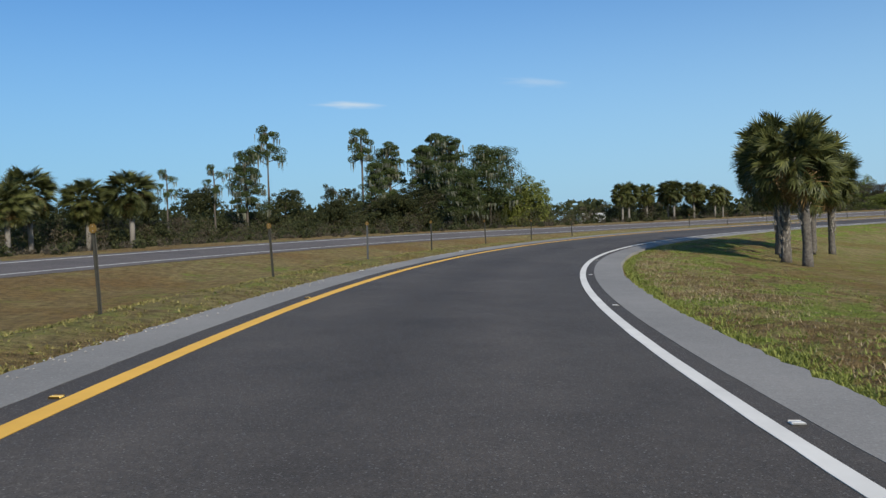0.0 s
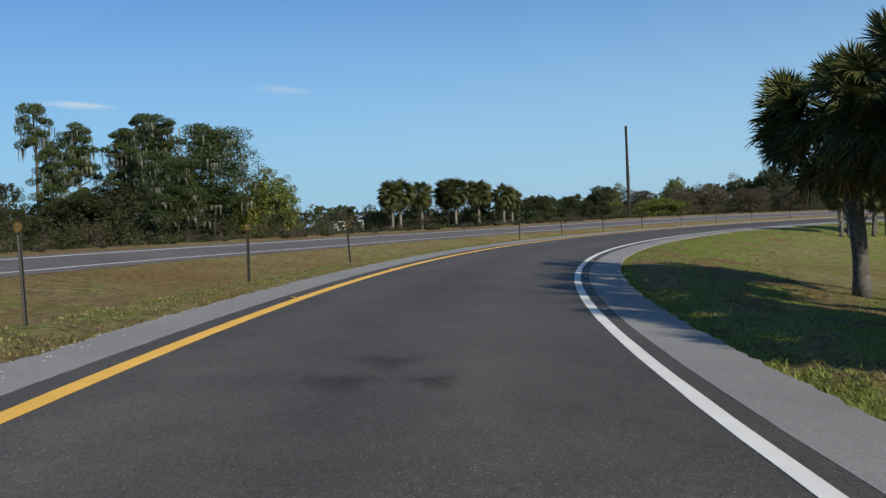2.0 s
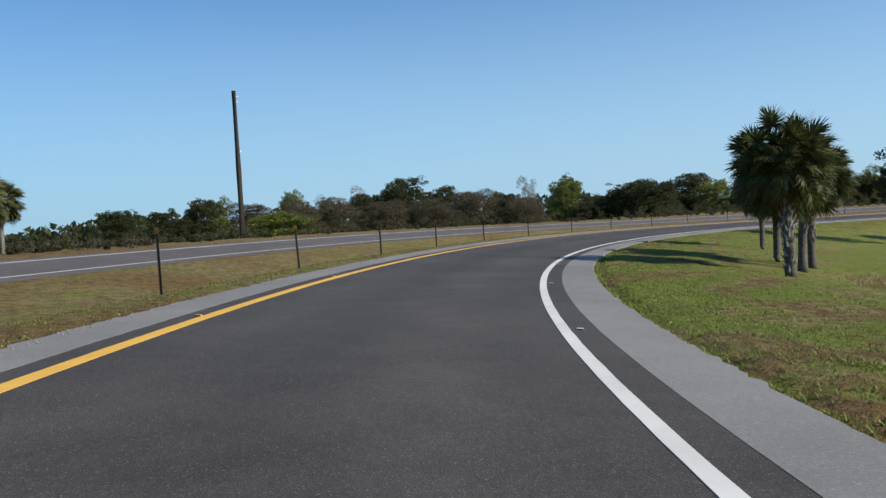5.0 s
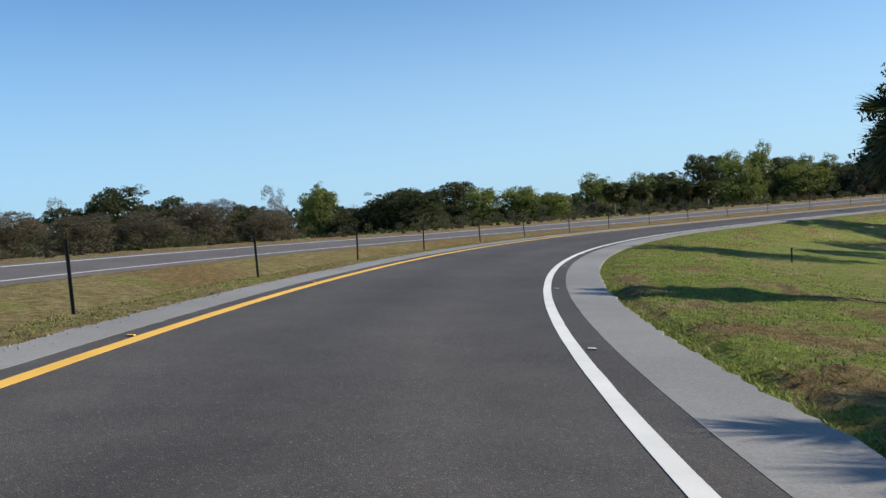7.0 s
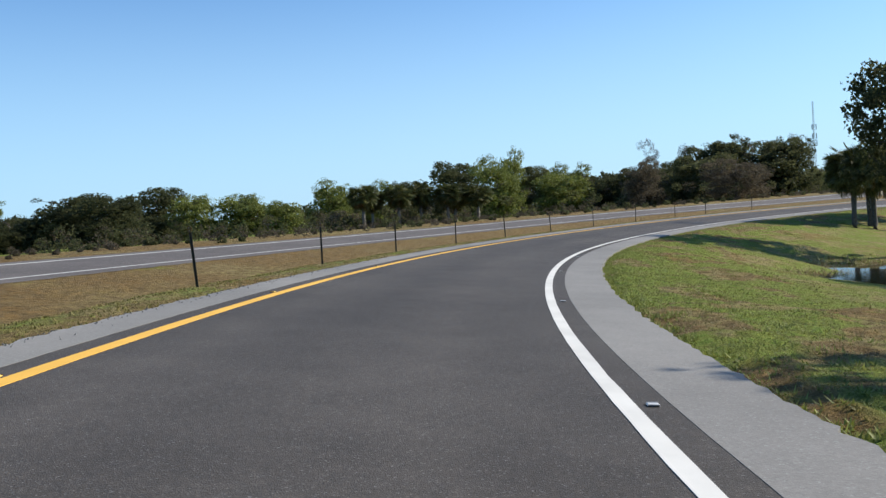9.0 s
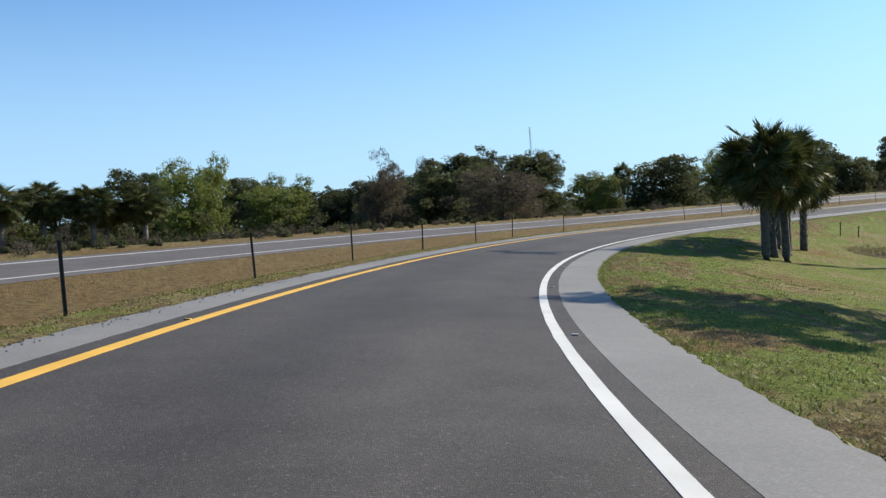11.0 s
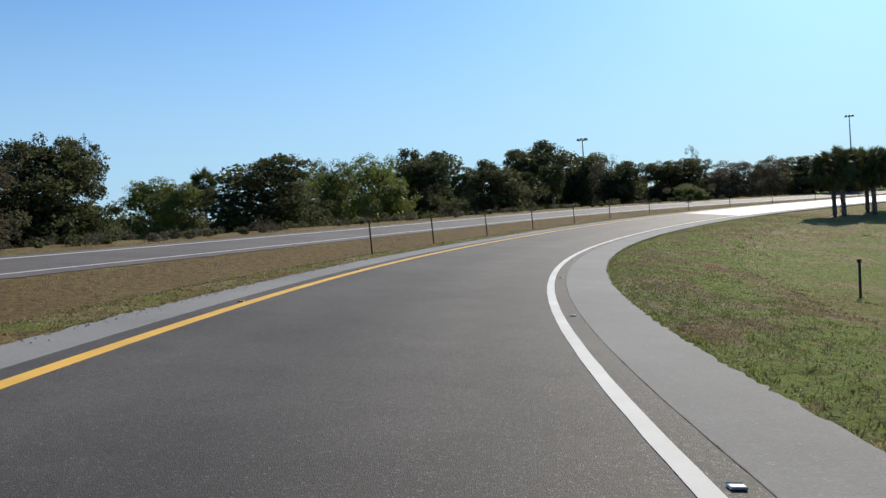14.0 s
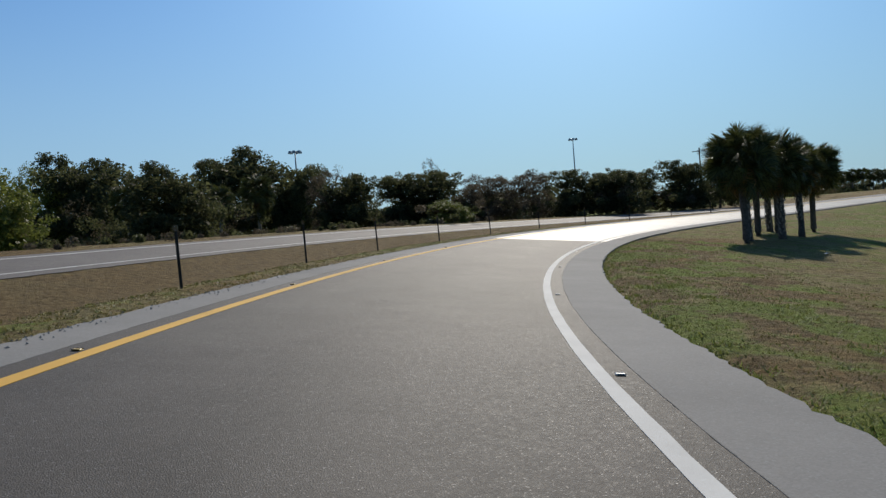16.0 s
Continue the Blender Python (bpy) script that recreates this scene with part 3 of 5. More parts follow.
for s, d, hs, hd in ((36.5, -2.6, 0.5, 0.35), (36.6, -1.9, 0.4, 0.3), (37.4, -2.3, 0.5, 0.4)):
    smear("road_dark_stain", s, d, hs, hd, 0.0, M_SMUDGE)
strip("road_outer", -60, 515, -21.7, -15.6, 0.0, M_OUTER, 0, 0, 1.0, 0.1, flare, -0.70)
strip("pavement_outer_edge", -60, 515, -15.59, -15.2, 0.0, M_OUTER, 0.0, 0.05, 0.5, 0.015, flare, -0.70)
strip("trim_outer_line_near", -60, 515, -16.28, -16.12, 0.006, M_WHITE, 0, 0, 1.0, 0.0, flare, -0.70)
strip("trim_outer_line_far", -60, 515, -20.77, -20.55, 0.006, M_WHITE, 0, 0, 1.0, 0.0, flare, -0.70)


# ---------------------------------------------------------------- raised pavement markers
def rpm(material, label, lens):
    root = new("raised_pavement_marker")
    bm = bmesh.new()
    bmesh.ops.create_cube(bm, size=1, matrix=Matrix.Diagonal((0.09, 0.075, 0.013, 1)))
    for v in bm.verts:
        if v.co.z > 0:
            v.co.y *= 0.5
            v.co.x *= 0.86
    bmesh.ops.bevel(bm, geom=bm.edges[:], offset=0.003, segments=1, affect="EDGES")
    part("body", bm_mesh("marker_body", bm, material), root, m=pose(0, 0, 0.009))
    for sgn in (-1, 1):
        bm = bmesh.new()
        bmesh.ops.create_cube(bm, size=1, matrix=Matrix.Diagonal((0.078, 0.003, 0.014, 1)))
        part("lens", bm_mesh("marker_lens", bm, lens), root, m=pose(0, sgn * 0.0385, 0.0095, sgn * -35, 0, 0))
    return tagged(root, label, "road marker", "raised markers along the ramp")


def along(s, d, up=0.0, extra=0.0):
    """Pose on the banked plane, y along the road."""
    t = math.degrees(np.interp(s, SS, TH))
    b = math.degrees(math.atan(np.interp(s, SS, TB)))
    p = at(s, d, up)
    return Matrix.Translation(p) @ pose(0, 0, 0, 0, 0, t + extra) @ pose(0, 0, 0, 0, b, 0)


w_rpm = rpm(M_RPM_W, "low white reflective road marker beside the white line", M_LENS)
y_rpm = rpm(M_RPM_Y, "low amber reflective road marker beside the yellow line", M_AMBER)
w_rpm.matrix_basis, y_rpm.matrix_basis = along(4.99, 0.18, 0.002), along(5.59, -LANE - 0.145, 0.002)
for k in range(1, 48):
    if k == 4:
        continue
    copy_thing(w_rpm, along(4.99 + 7.47 * k, 0.18 + random.uniform(-0.02, 0.02), 0.002, random.uniform(-5, 5)))
    copy_thing(y_rpm, along(5.59 + 7.47 * k, -LANE - 0.145 + random.uniform(-0.02, 0.02), 0.002, random.uniform(-5, 5)))


# ---------------------------------------------------------------- delineator posts
def delineator():
    root = new("delineator_post")
    h = 1.16
    verts = [(-0.028, 0, 0), (-0.012, 0.018, 0), (0.012, 0.018, 0), (0.028, 0, 0), (0.022, -0.004, 0), (0.009, 0.012, 0), (-0.009, 0.012, 0), (-0.022, -0.004, 0)]
    verts = [(x * 1.05, y * 1.05, z) for x, y, z in verts]
    verts += [(x, y, h) for x, y, z in verts]
    faces = [(j, (j + 1) % 8, 8 + (j + 1) % 8, 8 + j) for j in range(8)] + [tuple(range(8, 16)), tuple(range(7, -1, -1))]
    part("channel", mesh_from("post_channel", verts, faces, M_STEEL), root, "dark weathered steel channel")
    bm = bmesh.new()
    bmesh.ops.create_cube(bm, size=1, matrix=Matrix.Diagonal((0.10, 0.006, 0.12, 1)))
    bmesh.ops.bevel(bm, geom=[e for e in bm.edges if abs(e.verts[0].co.y - e.verts[1].co.y) > 0.004], offset=0.02, segments=2, affect="EDGES")
    panel = part("reflector", bm_mesh("reflector", bm, M_AMBER), root, "amber reflector plate", pose(0, -0.012, h - 0.05))
    for z in (-0.03, 0.03):
        bm = bmesh.new()
        bmesh.ops.create_cone(bm, segments=6, radius1=0.007, radius2=0.006, depth=0.006, cap_ends=True)
        part("bolt", bm_mesh("bolt", bm, M_GALV), panel, m=pose(0, -0.005, z, 90, 0, 0))
    return tagged(root, "slim dark steel roadside post with an amber reflector", "road post", "delineator posts beside the ramp")


POSTS = [10.3, 17.2, 24.55, 31.7, 39.2, 46.4, 53.5, 75.9, 83.5, 91.2, 98.8, 106.4, 113.2,
         120.1, 127.3, 134.8, 142.0, 149.6, 156.5, 164.0, 171.0, 178.4, 185.6, 193.0, 200.4,
         208.1, 215.4, 221.1, 229.8, 252.3, 259.4, 266.9, 274.2, 281.3, 287.7, 294.9]
POSTS += [302.0 + 7.4 * k for k in range(8)]
post = delineator()
rng = random.Random(4)
for k, s in enumerate(POSTS):
    p = at(s, -6.6)
    t = math.degrees(np.interp(s, SS, TH))
    m = pose(p.x, p.y, gz(p.x, p.y) - 0.01, rng.uniform(-2.5, 2.5), rng.uniform(-3, 3), t + rng.uniform(-12, 12))
    if k == 0:
        post.matrix_basis = m
    elif k == 2:
        bright = copy_thing(post, m)
        tagged(bright, "slim bare galvanised roadside post with an amber reflector")
        for ob in bright.children:
            if ob.name.startswith("channel"):
                ob.data = ob.data.copy()
                ob.data.materials[0] = M_WEATHERED
                tagged(ob, "dull grey galvanised steel channel")
    else:
        copy_thing(post, m)
for x, y, tall in ((172.9, 65.3, 0.85), (172.9, 63.8, 0.7), (83.6, 95.0, 0.45)):
    m = pose(x, y, gz(x, y) - 0.01, 1, -2, 60) @ Matrix.Diagonal((1.3, 1.3, tall, 1))
    tagged(copy_thing(post, m), "short brown weathered marker post in the grass", "marker post", "marker posts on the inner lawn")


# ---------------------------------------------------------------- palms
HINGE = Matrix.Rotation(radians(-14), 3, "X")


def frond(name, seed, material, droop, segs=22, reach=1.0):
    """A fan leaf: bent stalk along +y, then a fan of narrow folded blades."""
    rng = random.Random(seed)
    v, f = [], []
    stalk = 1.05 * reach
    tube(v, f, [(0, 0, 0), (0, stalk * 0.5, 0.04), (0, stalk, 0.0), (0, stalk + 0.3, -0.14 - droop * 0.1)], [0.022, 0.016, 0.012, 0.004], 4)
    tip = Vector((0, stalk, 0))
    for k in range(segs):
        u = 2 * (k + 0.5) / segs - 1
        ang = u * radians(150) + rng.uniform(-0.05, 0.05)
        length = (0.68 - 0.18 * abs(u) ** 2) * reach * rng.uniform(0.85, 1.1)
        root = Vector((0, stalk + 0.26 * (1 - abs(u)), -0.1 * (1 - abs(u))))
        dirv = Vector((math.sin(ang), math.cos(ang), 0.3 * abs(u) + rng.uniform(-0.06, 0.06)))
        side = Vector((math.cos(ang), -math.sin(ang), 0))
        limp = droop * rng.uniform(0.4, 1.3)
        a = root
        b = root + dirv * length * 0.45 + Vector((0, 0, -0.01 - 0.05 * limp))
        c = root + dirv * length * 0.76 + Vector((0, 0, -0.02 - 0.2 * limp)) + side * rng.uniform(-0.02, 0.02)
        e = root + dirv * length + Vector((0, 0, -0.04 - 0.46 * limp)) + side * rng.uniform(-0.06, 0.06)
        a, b, c, e = (HINGE @ (q - tip) + tip for q in (a, b, c, e))
        i = len(v)
        fold = Vector((0, 0, 0.02))
        v += [a - side * 0.014, a + side * 0.014, b - side * 0.024 + fold, b + side * 0.024 - fold, c - side * 0.013 + fold * 0.5, c + side * 0.013 - fold * 0.5, e]
        f += [(i, i + 1, i + 3, i + 2), (i + 2, i + 3, i + 5, i + 4), (i + 4, i + 5, i + 6)]
    return mesh_from(name, v, f, material)


FRONDS = [frond("frond", 1, M_PALM, 0.05, 34), frond("frond", 2, M_PALM, 0.3, 34), frond("frond", 3, M_PALM, 0.7, 30)]
DEAD = [frond("dead_frond", 5, M_PALM_DEAD, 1.2, 14, 0.85), frond("dead_frond", 6, M_PALM_DEAD, 1.6, 12, 0.8)]


def trunk_mesh(h, r, seed, lean):
    rng = random.Random(seed)
    v, f = [], []
    n = 14
    pts, rad = [], []
    for k in range(n + 1):
        u = k / n
        pts.append((lean * u * u, 0.05 * math.sin(u * 3 + seed), h * u))
        rad.append(r * (1.32 - 0.5 * min(u * 6, 1) * 0.65 + 0.1 * math.sin(u * 2.5)) * rng.uniform(0.95, 1.06))
    tube(v, f, pts, rad, 10)
    return mesh_from("palm_trunk", v, f, M_TRUNK, True)


def boots_mesh(h, r, seed, lean, low, count):
    """Old leaf bases that criss-cross up the trunk."""
    rng = random.Random(seed)
    v, f = [], []
    for k in range(count):
        u = low + (1 - low) * k / count
        an = k * 2.4 + rng.uniform(-0.3, 0.3)
        q = Vector((math.cos(an), math.sin(an), 0))
        side = Vector((-q.y, q.x, 0))
        o = Vector((lean * u * u, 0, h * u)) + q * r * 0.86
        up = Vector((0, 0, 1))
        L = rng.uniform(0.22, 0.38)
        tip = o + up * L + q * rng.uniform(0.06, 0.2) + side * rng.uniform(-0.09, 0.09)
        i = len(v)
        v += [o - side * 0.075, o + side * 0.075, o + q * 0.05, tip - side * 0.02, tip + side * 0.02]
        f += [(i, i + 2, i + 3), (i + 2, i + 1, i + 4), (i + 2, i + 4, i + 3), (i, i + 3, i + 4, i + 1)]
    return mesh_from("leaf_base_sheath", v, f, M_BOOT)


def palm(seed, h, crown=1.0, booted=0.0, lean=0.2, live=104, dead=20, label="cabbage palm with a full round crown and grey trunk"):
    root = new("cabbage_palm")
    rng = random.Random(seed)
    r = rng.uniform(0.17, 0.2)
    ht = h - 1.85 * crown
    part("trunk", trunk_mesh(ht, r, seed, lean), root)
    if booted:
        part("leaf_base_sheath", boots_mesh(ht, r, seed, lean, 1 - booted, int(90 * booted) + 8), root, "pale criss-cross old leaf bases")
    for k in range(live + dead):
        az = k * 137.5 + rng.uniform(-14, 14)
        if k < live:
            u = k / live
            el = 72 - 142 * u ** 0.95 + rng.uniform(-9, 9)
            me = FRONDS[min(2, int(u * 3.2))]
            z = ht + 0.25 - 0.55 * u
        else:
            el = rng.uniform(-78, -50)
            me = DEAD[k % 2]
            z = ht - 0.2 - rng.uniform(0, 0.3)
        sc = crown * rng.uniform(0.94, 1.1)
        part("frond" if k < live else "dead_frond", me, root, "", pose(lean, 0, z, 0, 0, az) @ pose(0, 0.08, 0, el, rng.uniform(-75, 75), rng.uniform(-12, 12)) @ Matrix.Diagonal((sc, sc, sc, 1)))
    return tagged(root, label, "palm tree", "cabbage palms on the inner lawn")


PALMS = [palm(11, 6.4, 1.0, 0.95, 0.15, label="cabbage palm with round crown and boot-covered trunk"), palm(12, 6.4, 1.0, 0.6, 0.6, label="leaning cabbage palm with a full round crown"), palm(13, 6.4, 0.96, 0.75, -0.25, 90, 32, "cabbage palm with browned lower fronds above the lawn"), palm(14, 6.4, 1.05, 0.3, 0.05, 106, 14)]
waiting = {}


def set_thing(proto, m):
    """Sets a copy of proto at m; the prototype itself takes the first place, at the end."""
    if proto.name in waiting:
        copy_thing(proto, m)
    else:
        waiting[proto.name] = (proto, m)


def settle():
    for proto, m in waiting.values():
        proto.matrix_basis = m
    waiting.clear()


def set_palm(kind, x, y, h, turn):
    k = h / 6.4
    set_thing(PALMS[kind], pose(x, y, gz(x, y) - 0.06, 0, 0, turn) @ Matrix.Diagonal((k, k, k, 1)))


NEAR_PALMS = [
    1, 17.7, 45.8, 5.9, 166, 0, 16.5, 43.2, 5.8, 80, 2, 14.9, 39.9, 6.3, 200, 3, 13.6, 36.6, 6.3, 300, 0, 12.5, 33.6, 6.1, 20, 3, 18.8, 44.7, 5.8, 140, 1, 12.6, 31.8, 5.9, 200, 2, 20.6, 46.3, 5.9, 60,
    0, 51.8, 82.4, 5.2, 60, 3, 53.1, 83.0, 5.0, 190, 1, 56.6, 84.0, 4.9, -38, 2, 58.3, 84.3, 4.7, 10, 3, 58.7, 85.8, 4.7, 30, 3, 67.8, 90.6, 4.4, 75]
LATE_PALMS = [
    3, 163.4, 75.5, 6.1, 30, 3, 160.3, 77.9, 6.3, 100, 0, 161.6, 75.4, 6.1, 200, 2, 154.7, 81.4, 6.5, 300, 3, 152.1, 83.3, 6.7, 10, 3, 153.5, 81.5, 6.8, 120, 3, 157.4, 79.0, 6.6, 220,
    0, 196.8, 20.4, 5.6, 0, 3, 196.4, 22.6, 5.5, 90, 3, 197.6, 15.0, 5.7, 180, 3, 197.2, 11.8, 5.7, 270, 0, 195.9, 17.2, 5.5, 40, 2, 195.8, 13.0, 5.4, 130, 3, 196.0, 8.0, 5.6, 220, 0, 198.2, 9.6, 5.6, 310]
for lst in (NEAR_PALMS, LATE_PALMS):
    for k in range(0, len(lst), 5):
        set_palm(*lst[k:k + 5])
settle()


# ---------------------------------------------------------------- trees of the woods
def leaf_cloud(name, clumps, per, size, material, seed, flat=0.0, slim=1.0):
    """Small leaf blades in clumps. clumps: rows of x y z radius."""
    rng = np.random.default_rng(seed)
    c = np.asarray(clumps, float)
    n = len(c) * per
    ci = np.repeat(np.arange(len(c)), per)
    d = rng.normal(0, 1, (n, 3))
    d /= np.linalg.norm(d, axis=1)[:, None]
    rr = rng.uniform(0.35, 1.0, n) ** 0.6 * c[ci, 3]
    pos = c[ci, :3] + d * rr[:, None] * (1, 1, 0.75)
    nrm = d * 0.7 + rng.normal(0, 0.7, (n, 3)) + (0, 0, flat)
    nrm /= np.linalg.norm(nrm, axis=1)[:, None]
    t1 = np.cross(nrm, rng.normal(0, 1, (n, 3)))
    t1 /= np.linalg.norm(t1, axis=1)[:, None]
    t2 = np.cross(nrm, t1)
    s = size * rng.uniform(0.55, 1.3, n)[:, None]
    w = s * slim
    v = np.stack([pos - t1 * w * 0.65 - t2 * s * 0.3, pos + t1 * w * 0.65 - t2 * s * 0.4, pos + t2 * s * 0.85], 1).reshape(-1, 3)
    return big_mesh(name, v, np.arange(3 * n).reshape(-1, 3), material)


def limbs(h, spread, fork, r, n, seed, sides=6, bend=0.25):
    """A tapered trunk with limbs; gives the mesh and the limbs' ends."""
    rng = random.Random(seed)
    v, f, ends = [], [], []
    top = Vector((rng.uniform(-0.04, 0.04) * h, rng.uniform(-0.04, 0.04) * h, h * 0.8))
    mid = Vector((rng.uniform(-0.03, 0.03) * h, rng.uniform(-0.03, 0.03) * h, h * fork))
    tube(v, f, [(0, 0, -0.2), (mid.x * 0.5, mid.y * 0.5, h * fork * 0.5), mid, (mid + top) / 2, top], [r * 1.25, r, r * 0.8, r * 0.5, r * 0.15], sides)
    for k in range(n):
        u = fork + (0.8 - fork) * rng.random()
        base = mid.lerp(top, (u - fork) / (0.8 - fork + 1e-6))
        an = k * 2.4 + rng.uniform(-0.4, 0.4)
        L = spread * rng.uniform(0.6, 1.0) * (1.1 - 0.5 * (u - fork))
        e = base + Vector((math.cos(an) * L, math.sin(an) * L, L * rng.uniform(0.1, 0.7)))
        m = (base + e) / 2 + Vector((0, 0, -bend * L * 0.3 + rng.uniform(-0.1, 0.25) * L))
        tube(v, f, [base, m, e], [r * 0.38, r * 0.22, r * 0.06], 5)
        ends += [tuple(e), tuple(m)]
    return v, f, ends


def broad_tree(name, seed, leafm, label, category="tree", slim=0.9, per=42, size=0.021, clumps=200, low=0.02, fill=1.0, group="trees round the ramp"):
    """A broad tree of unit height and unit width; scaled when it is set."""
    root = new(name)
    rng = random.Random(seed)
    v, f, ends = limbs(0.92, 0.4, 0.2, 0.022, 9, seed)
    part("trunk", mesh_from("trunk", v, f, M_BARK, True), root)
    cl, core = [], []
    lobes = [(0.0, 0.0, 0.6, 0.36)]
    for k in range(7):
        an = k * 0.9 + rng.uniform(-0.3, 0.3)
        q = rng.uniform(0.12, 0.27)
        lobes.append((q * math.cos(an), q * math.sin(an), rng.uniform(0.3, 0.76), rng.uniform(0.17, 0.24)))
    for lx, ly, lz, lr in lobes:
        core.append((lx, ly, lz, lr * 0.82))
        if low < 0.1:
            core.append((lx * 1.2, ly * 1.2, lz * 0.45, lr * 0.8))
    for k in range(clumps):
        lx, ly, lz, lr = lobes[k % 8]
        lr *= rng.uniform(0.82, 1.14)
        an, el = rng.uniform(0, 6.28), rng.uniform(-0.9, 1.5)
        x, y, z = lx + lr * math.cos(an) * math.cos(el), ly + lr * math.sin(an) * math.cos(el), lz + lr * 0.85 * math.sin(el)
        if k % 4 == 0 and low < 0.1:
            q = rng.uniform(0.25, 0.42)
            x, y, z = q * math.cos(an), q * math.sin(an), rng.uniform(0.03, 0.4)
        if k % 11 == 0:
            x, y, z = ends[k % len(ends)]
        r = rng.uniform(0.036, 0.085)
        z = max(low + r * 0.6, min(z, 0.95))
        if math.hypot(x, y) > 0.46:
            x, y = x * 0.46 / math.hypot(x, y), y * 0.46 / math.hypot(x, y)
        cl.append((x, y, z, r * fill))
    crown = part("crown", leaf_cloud("crown", cl, per, size, leafm, seed, 0.0, slim), root)
    if fill >= 1.0:
        part("inner_crown", leaf_cloud("inner_crown", core, 150, 0.034, leafm, seed + 1, 0.0, max(slim, 0.4)), root)
    return tagged(root, label, category, group)


def pine_tree(seed, label, bare=0.55, clumps=16, moss=True, round_top=False, group="pines beyond the outer road"):
    root = new("pine_tree")
    rng = random.Random(seed)
    v, f, cl, ms = [], [], [], []
    lean = rng.uniform(-0.04, 0.04)
    tube(v, f, [(0, 0, -0.02), (lean * 0.3, 0, 0.4), (lean, 0.01, 0.75), (lean * 1.4, 0, 0.96)], [0.014, 0.011, 0.008, 0.003], 6)
    for k in range(clumps):
        u = k / clumps
        z = bare + (0.96 - bare) * u
        an = k * 2.4
        L = (0.22 if round_top else 0.19) * rng.uniform(0.35, 1.15) * (1 - 0.5 * u)
        e = Vector((lean + math.cos(an) * L, math.sin(an) * L, z + rng.uniform(-0.03, 0.05)))
        tube(v, f, [(lean * z, 0, z - 0.02), tuple((Vector((lean * z, 0, z)) + e) / 2 + Vector((0, 0, -0.006))), tuple(e)], [0.005, 0.003, 0.0015], 4)
        cl.append((*e, rng.uniform(0.032, 0.07) * (1.6 if round_top else 1.0)))
        cl.append((e.x * 0.6, e.y * 0.6, e.z + 0.015, rng.uniform(0.03, 0.055) * (1.6 if round_top else 1.0)))
        if moss and rng.random() < 0.85:
            ms.append((e.x, e.y, e.z - 0.03))
    part("trunk", mesh_from("trunk", v, f, M_BARK, True), root)
    part("crown", leaf_cloud("crown", cl, 330, 0.0105, M_PINE, seed, 0.1, 0.5), root)
    if moss:
        mv, mf = [], []
        for x, y, z in ms:
            for q in range(9):
                a, b = x + rng.gauss(0, 0.022), y + rng.gauss(0, 0.022)
                L, w = rng.uniform(0.03, 0.1), rng.uniform(0.003, 0.007)
                an = rng.uniform(0, 3.1)
                i = len(mv)
                dx, dy = math.cos(an) * w, math.sin(an) * w
                mv += [(a - dx, b - dy, z), (a + dx, b + dy, z), (a + dx * 0.8 + 0.004, b + dy * 0.8, z - L * 0.6), (a + 0.006, b, z - L), (a - dx * 0.8, b - dy * 0.8, z - L * 0.5)]
                mf.append((i, i + 1, i + 2, i + 3, i + 4))
        tagged(part("hanging_moss", mesh_from("hanging_moss", mv, mf, M_MOSS), root, "grey strands of hanging moss"), kind="stuff")
    return tagged(root, label, "pine tree", group)


def bare_tree(seed, label, leafy=0):
    root = new("bare_tree")
    rng = random.Random(seed)
    v, f = [], []

    def grow(p, d, L, r, depth):
        q = p + d * L
        tube(v, f, [tuple(p), tuple((p + q) / 2 + Vector((rng.gauss(0, 1), rng.gauss(0, 1), 0)) * L * 0.06), tuple(q)], [r, r * 0.8, r * 0.55], 4 if depth else 6)
        if depth < 4:
            for _ in range(3 if depth < 3 else 4):
                nd_ = (d + Vector((rng.gauss(0, 0.5), rng.gauss(0, 0.5), rng.gauss(0.1, 0.3)))).normalized()
                grow(p + d * L * rng.uniform(0.55, 1.0), nd_, L * rng.uniform(0.55, 0.75), r * 0.5, depth + 1)

    grow(Vector((0, 0, -0.02)), Vector((0, 0, 1)), 0.34, 0.016, 0)
    part("trunk", mesh_from("trunk", v, f, M_TWIG), root)
    cl = [(rng.gauss(0, 0.16), rng.gauss(0, 0.16), rng.uniform(0.45, 0.95), 0.09) for _ in range(26)]
    tagged(part("twig", leaf_cloud("twig", cl, 40, 0.05, M_TWIG, seed, 0, 0.14), root), "fine bare grey twigs", kind="stuff")
    return tagged(root, label, "tree", "trees round the ramp")


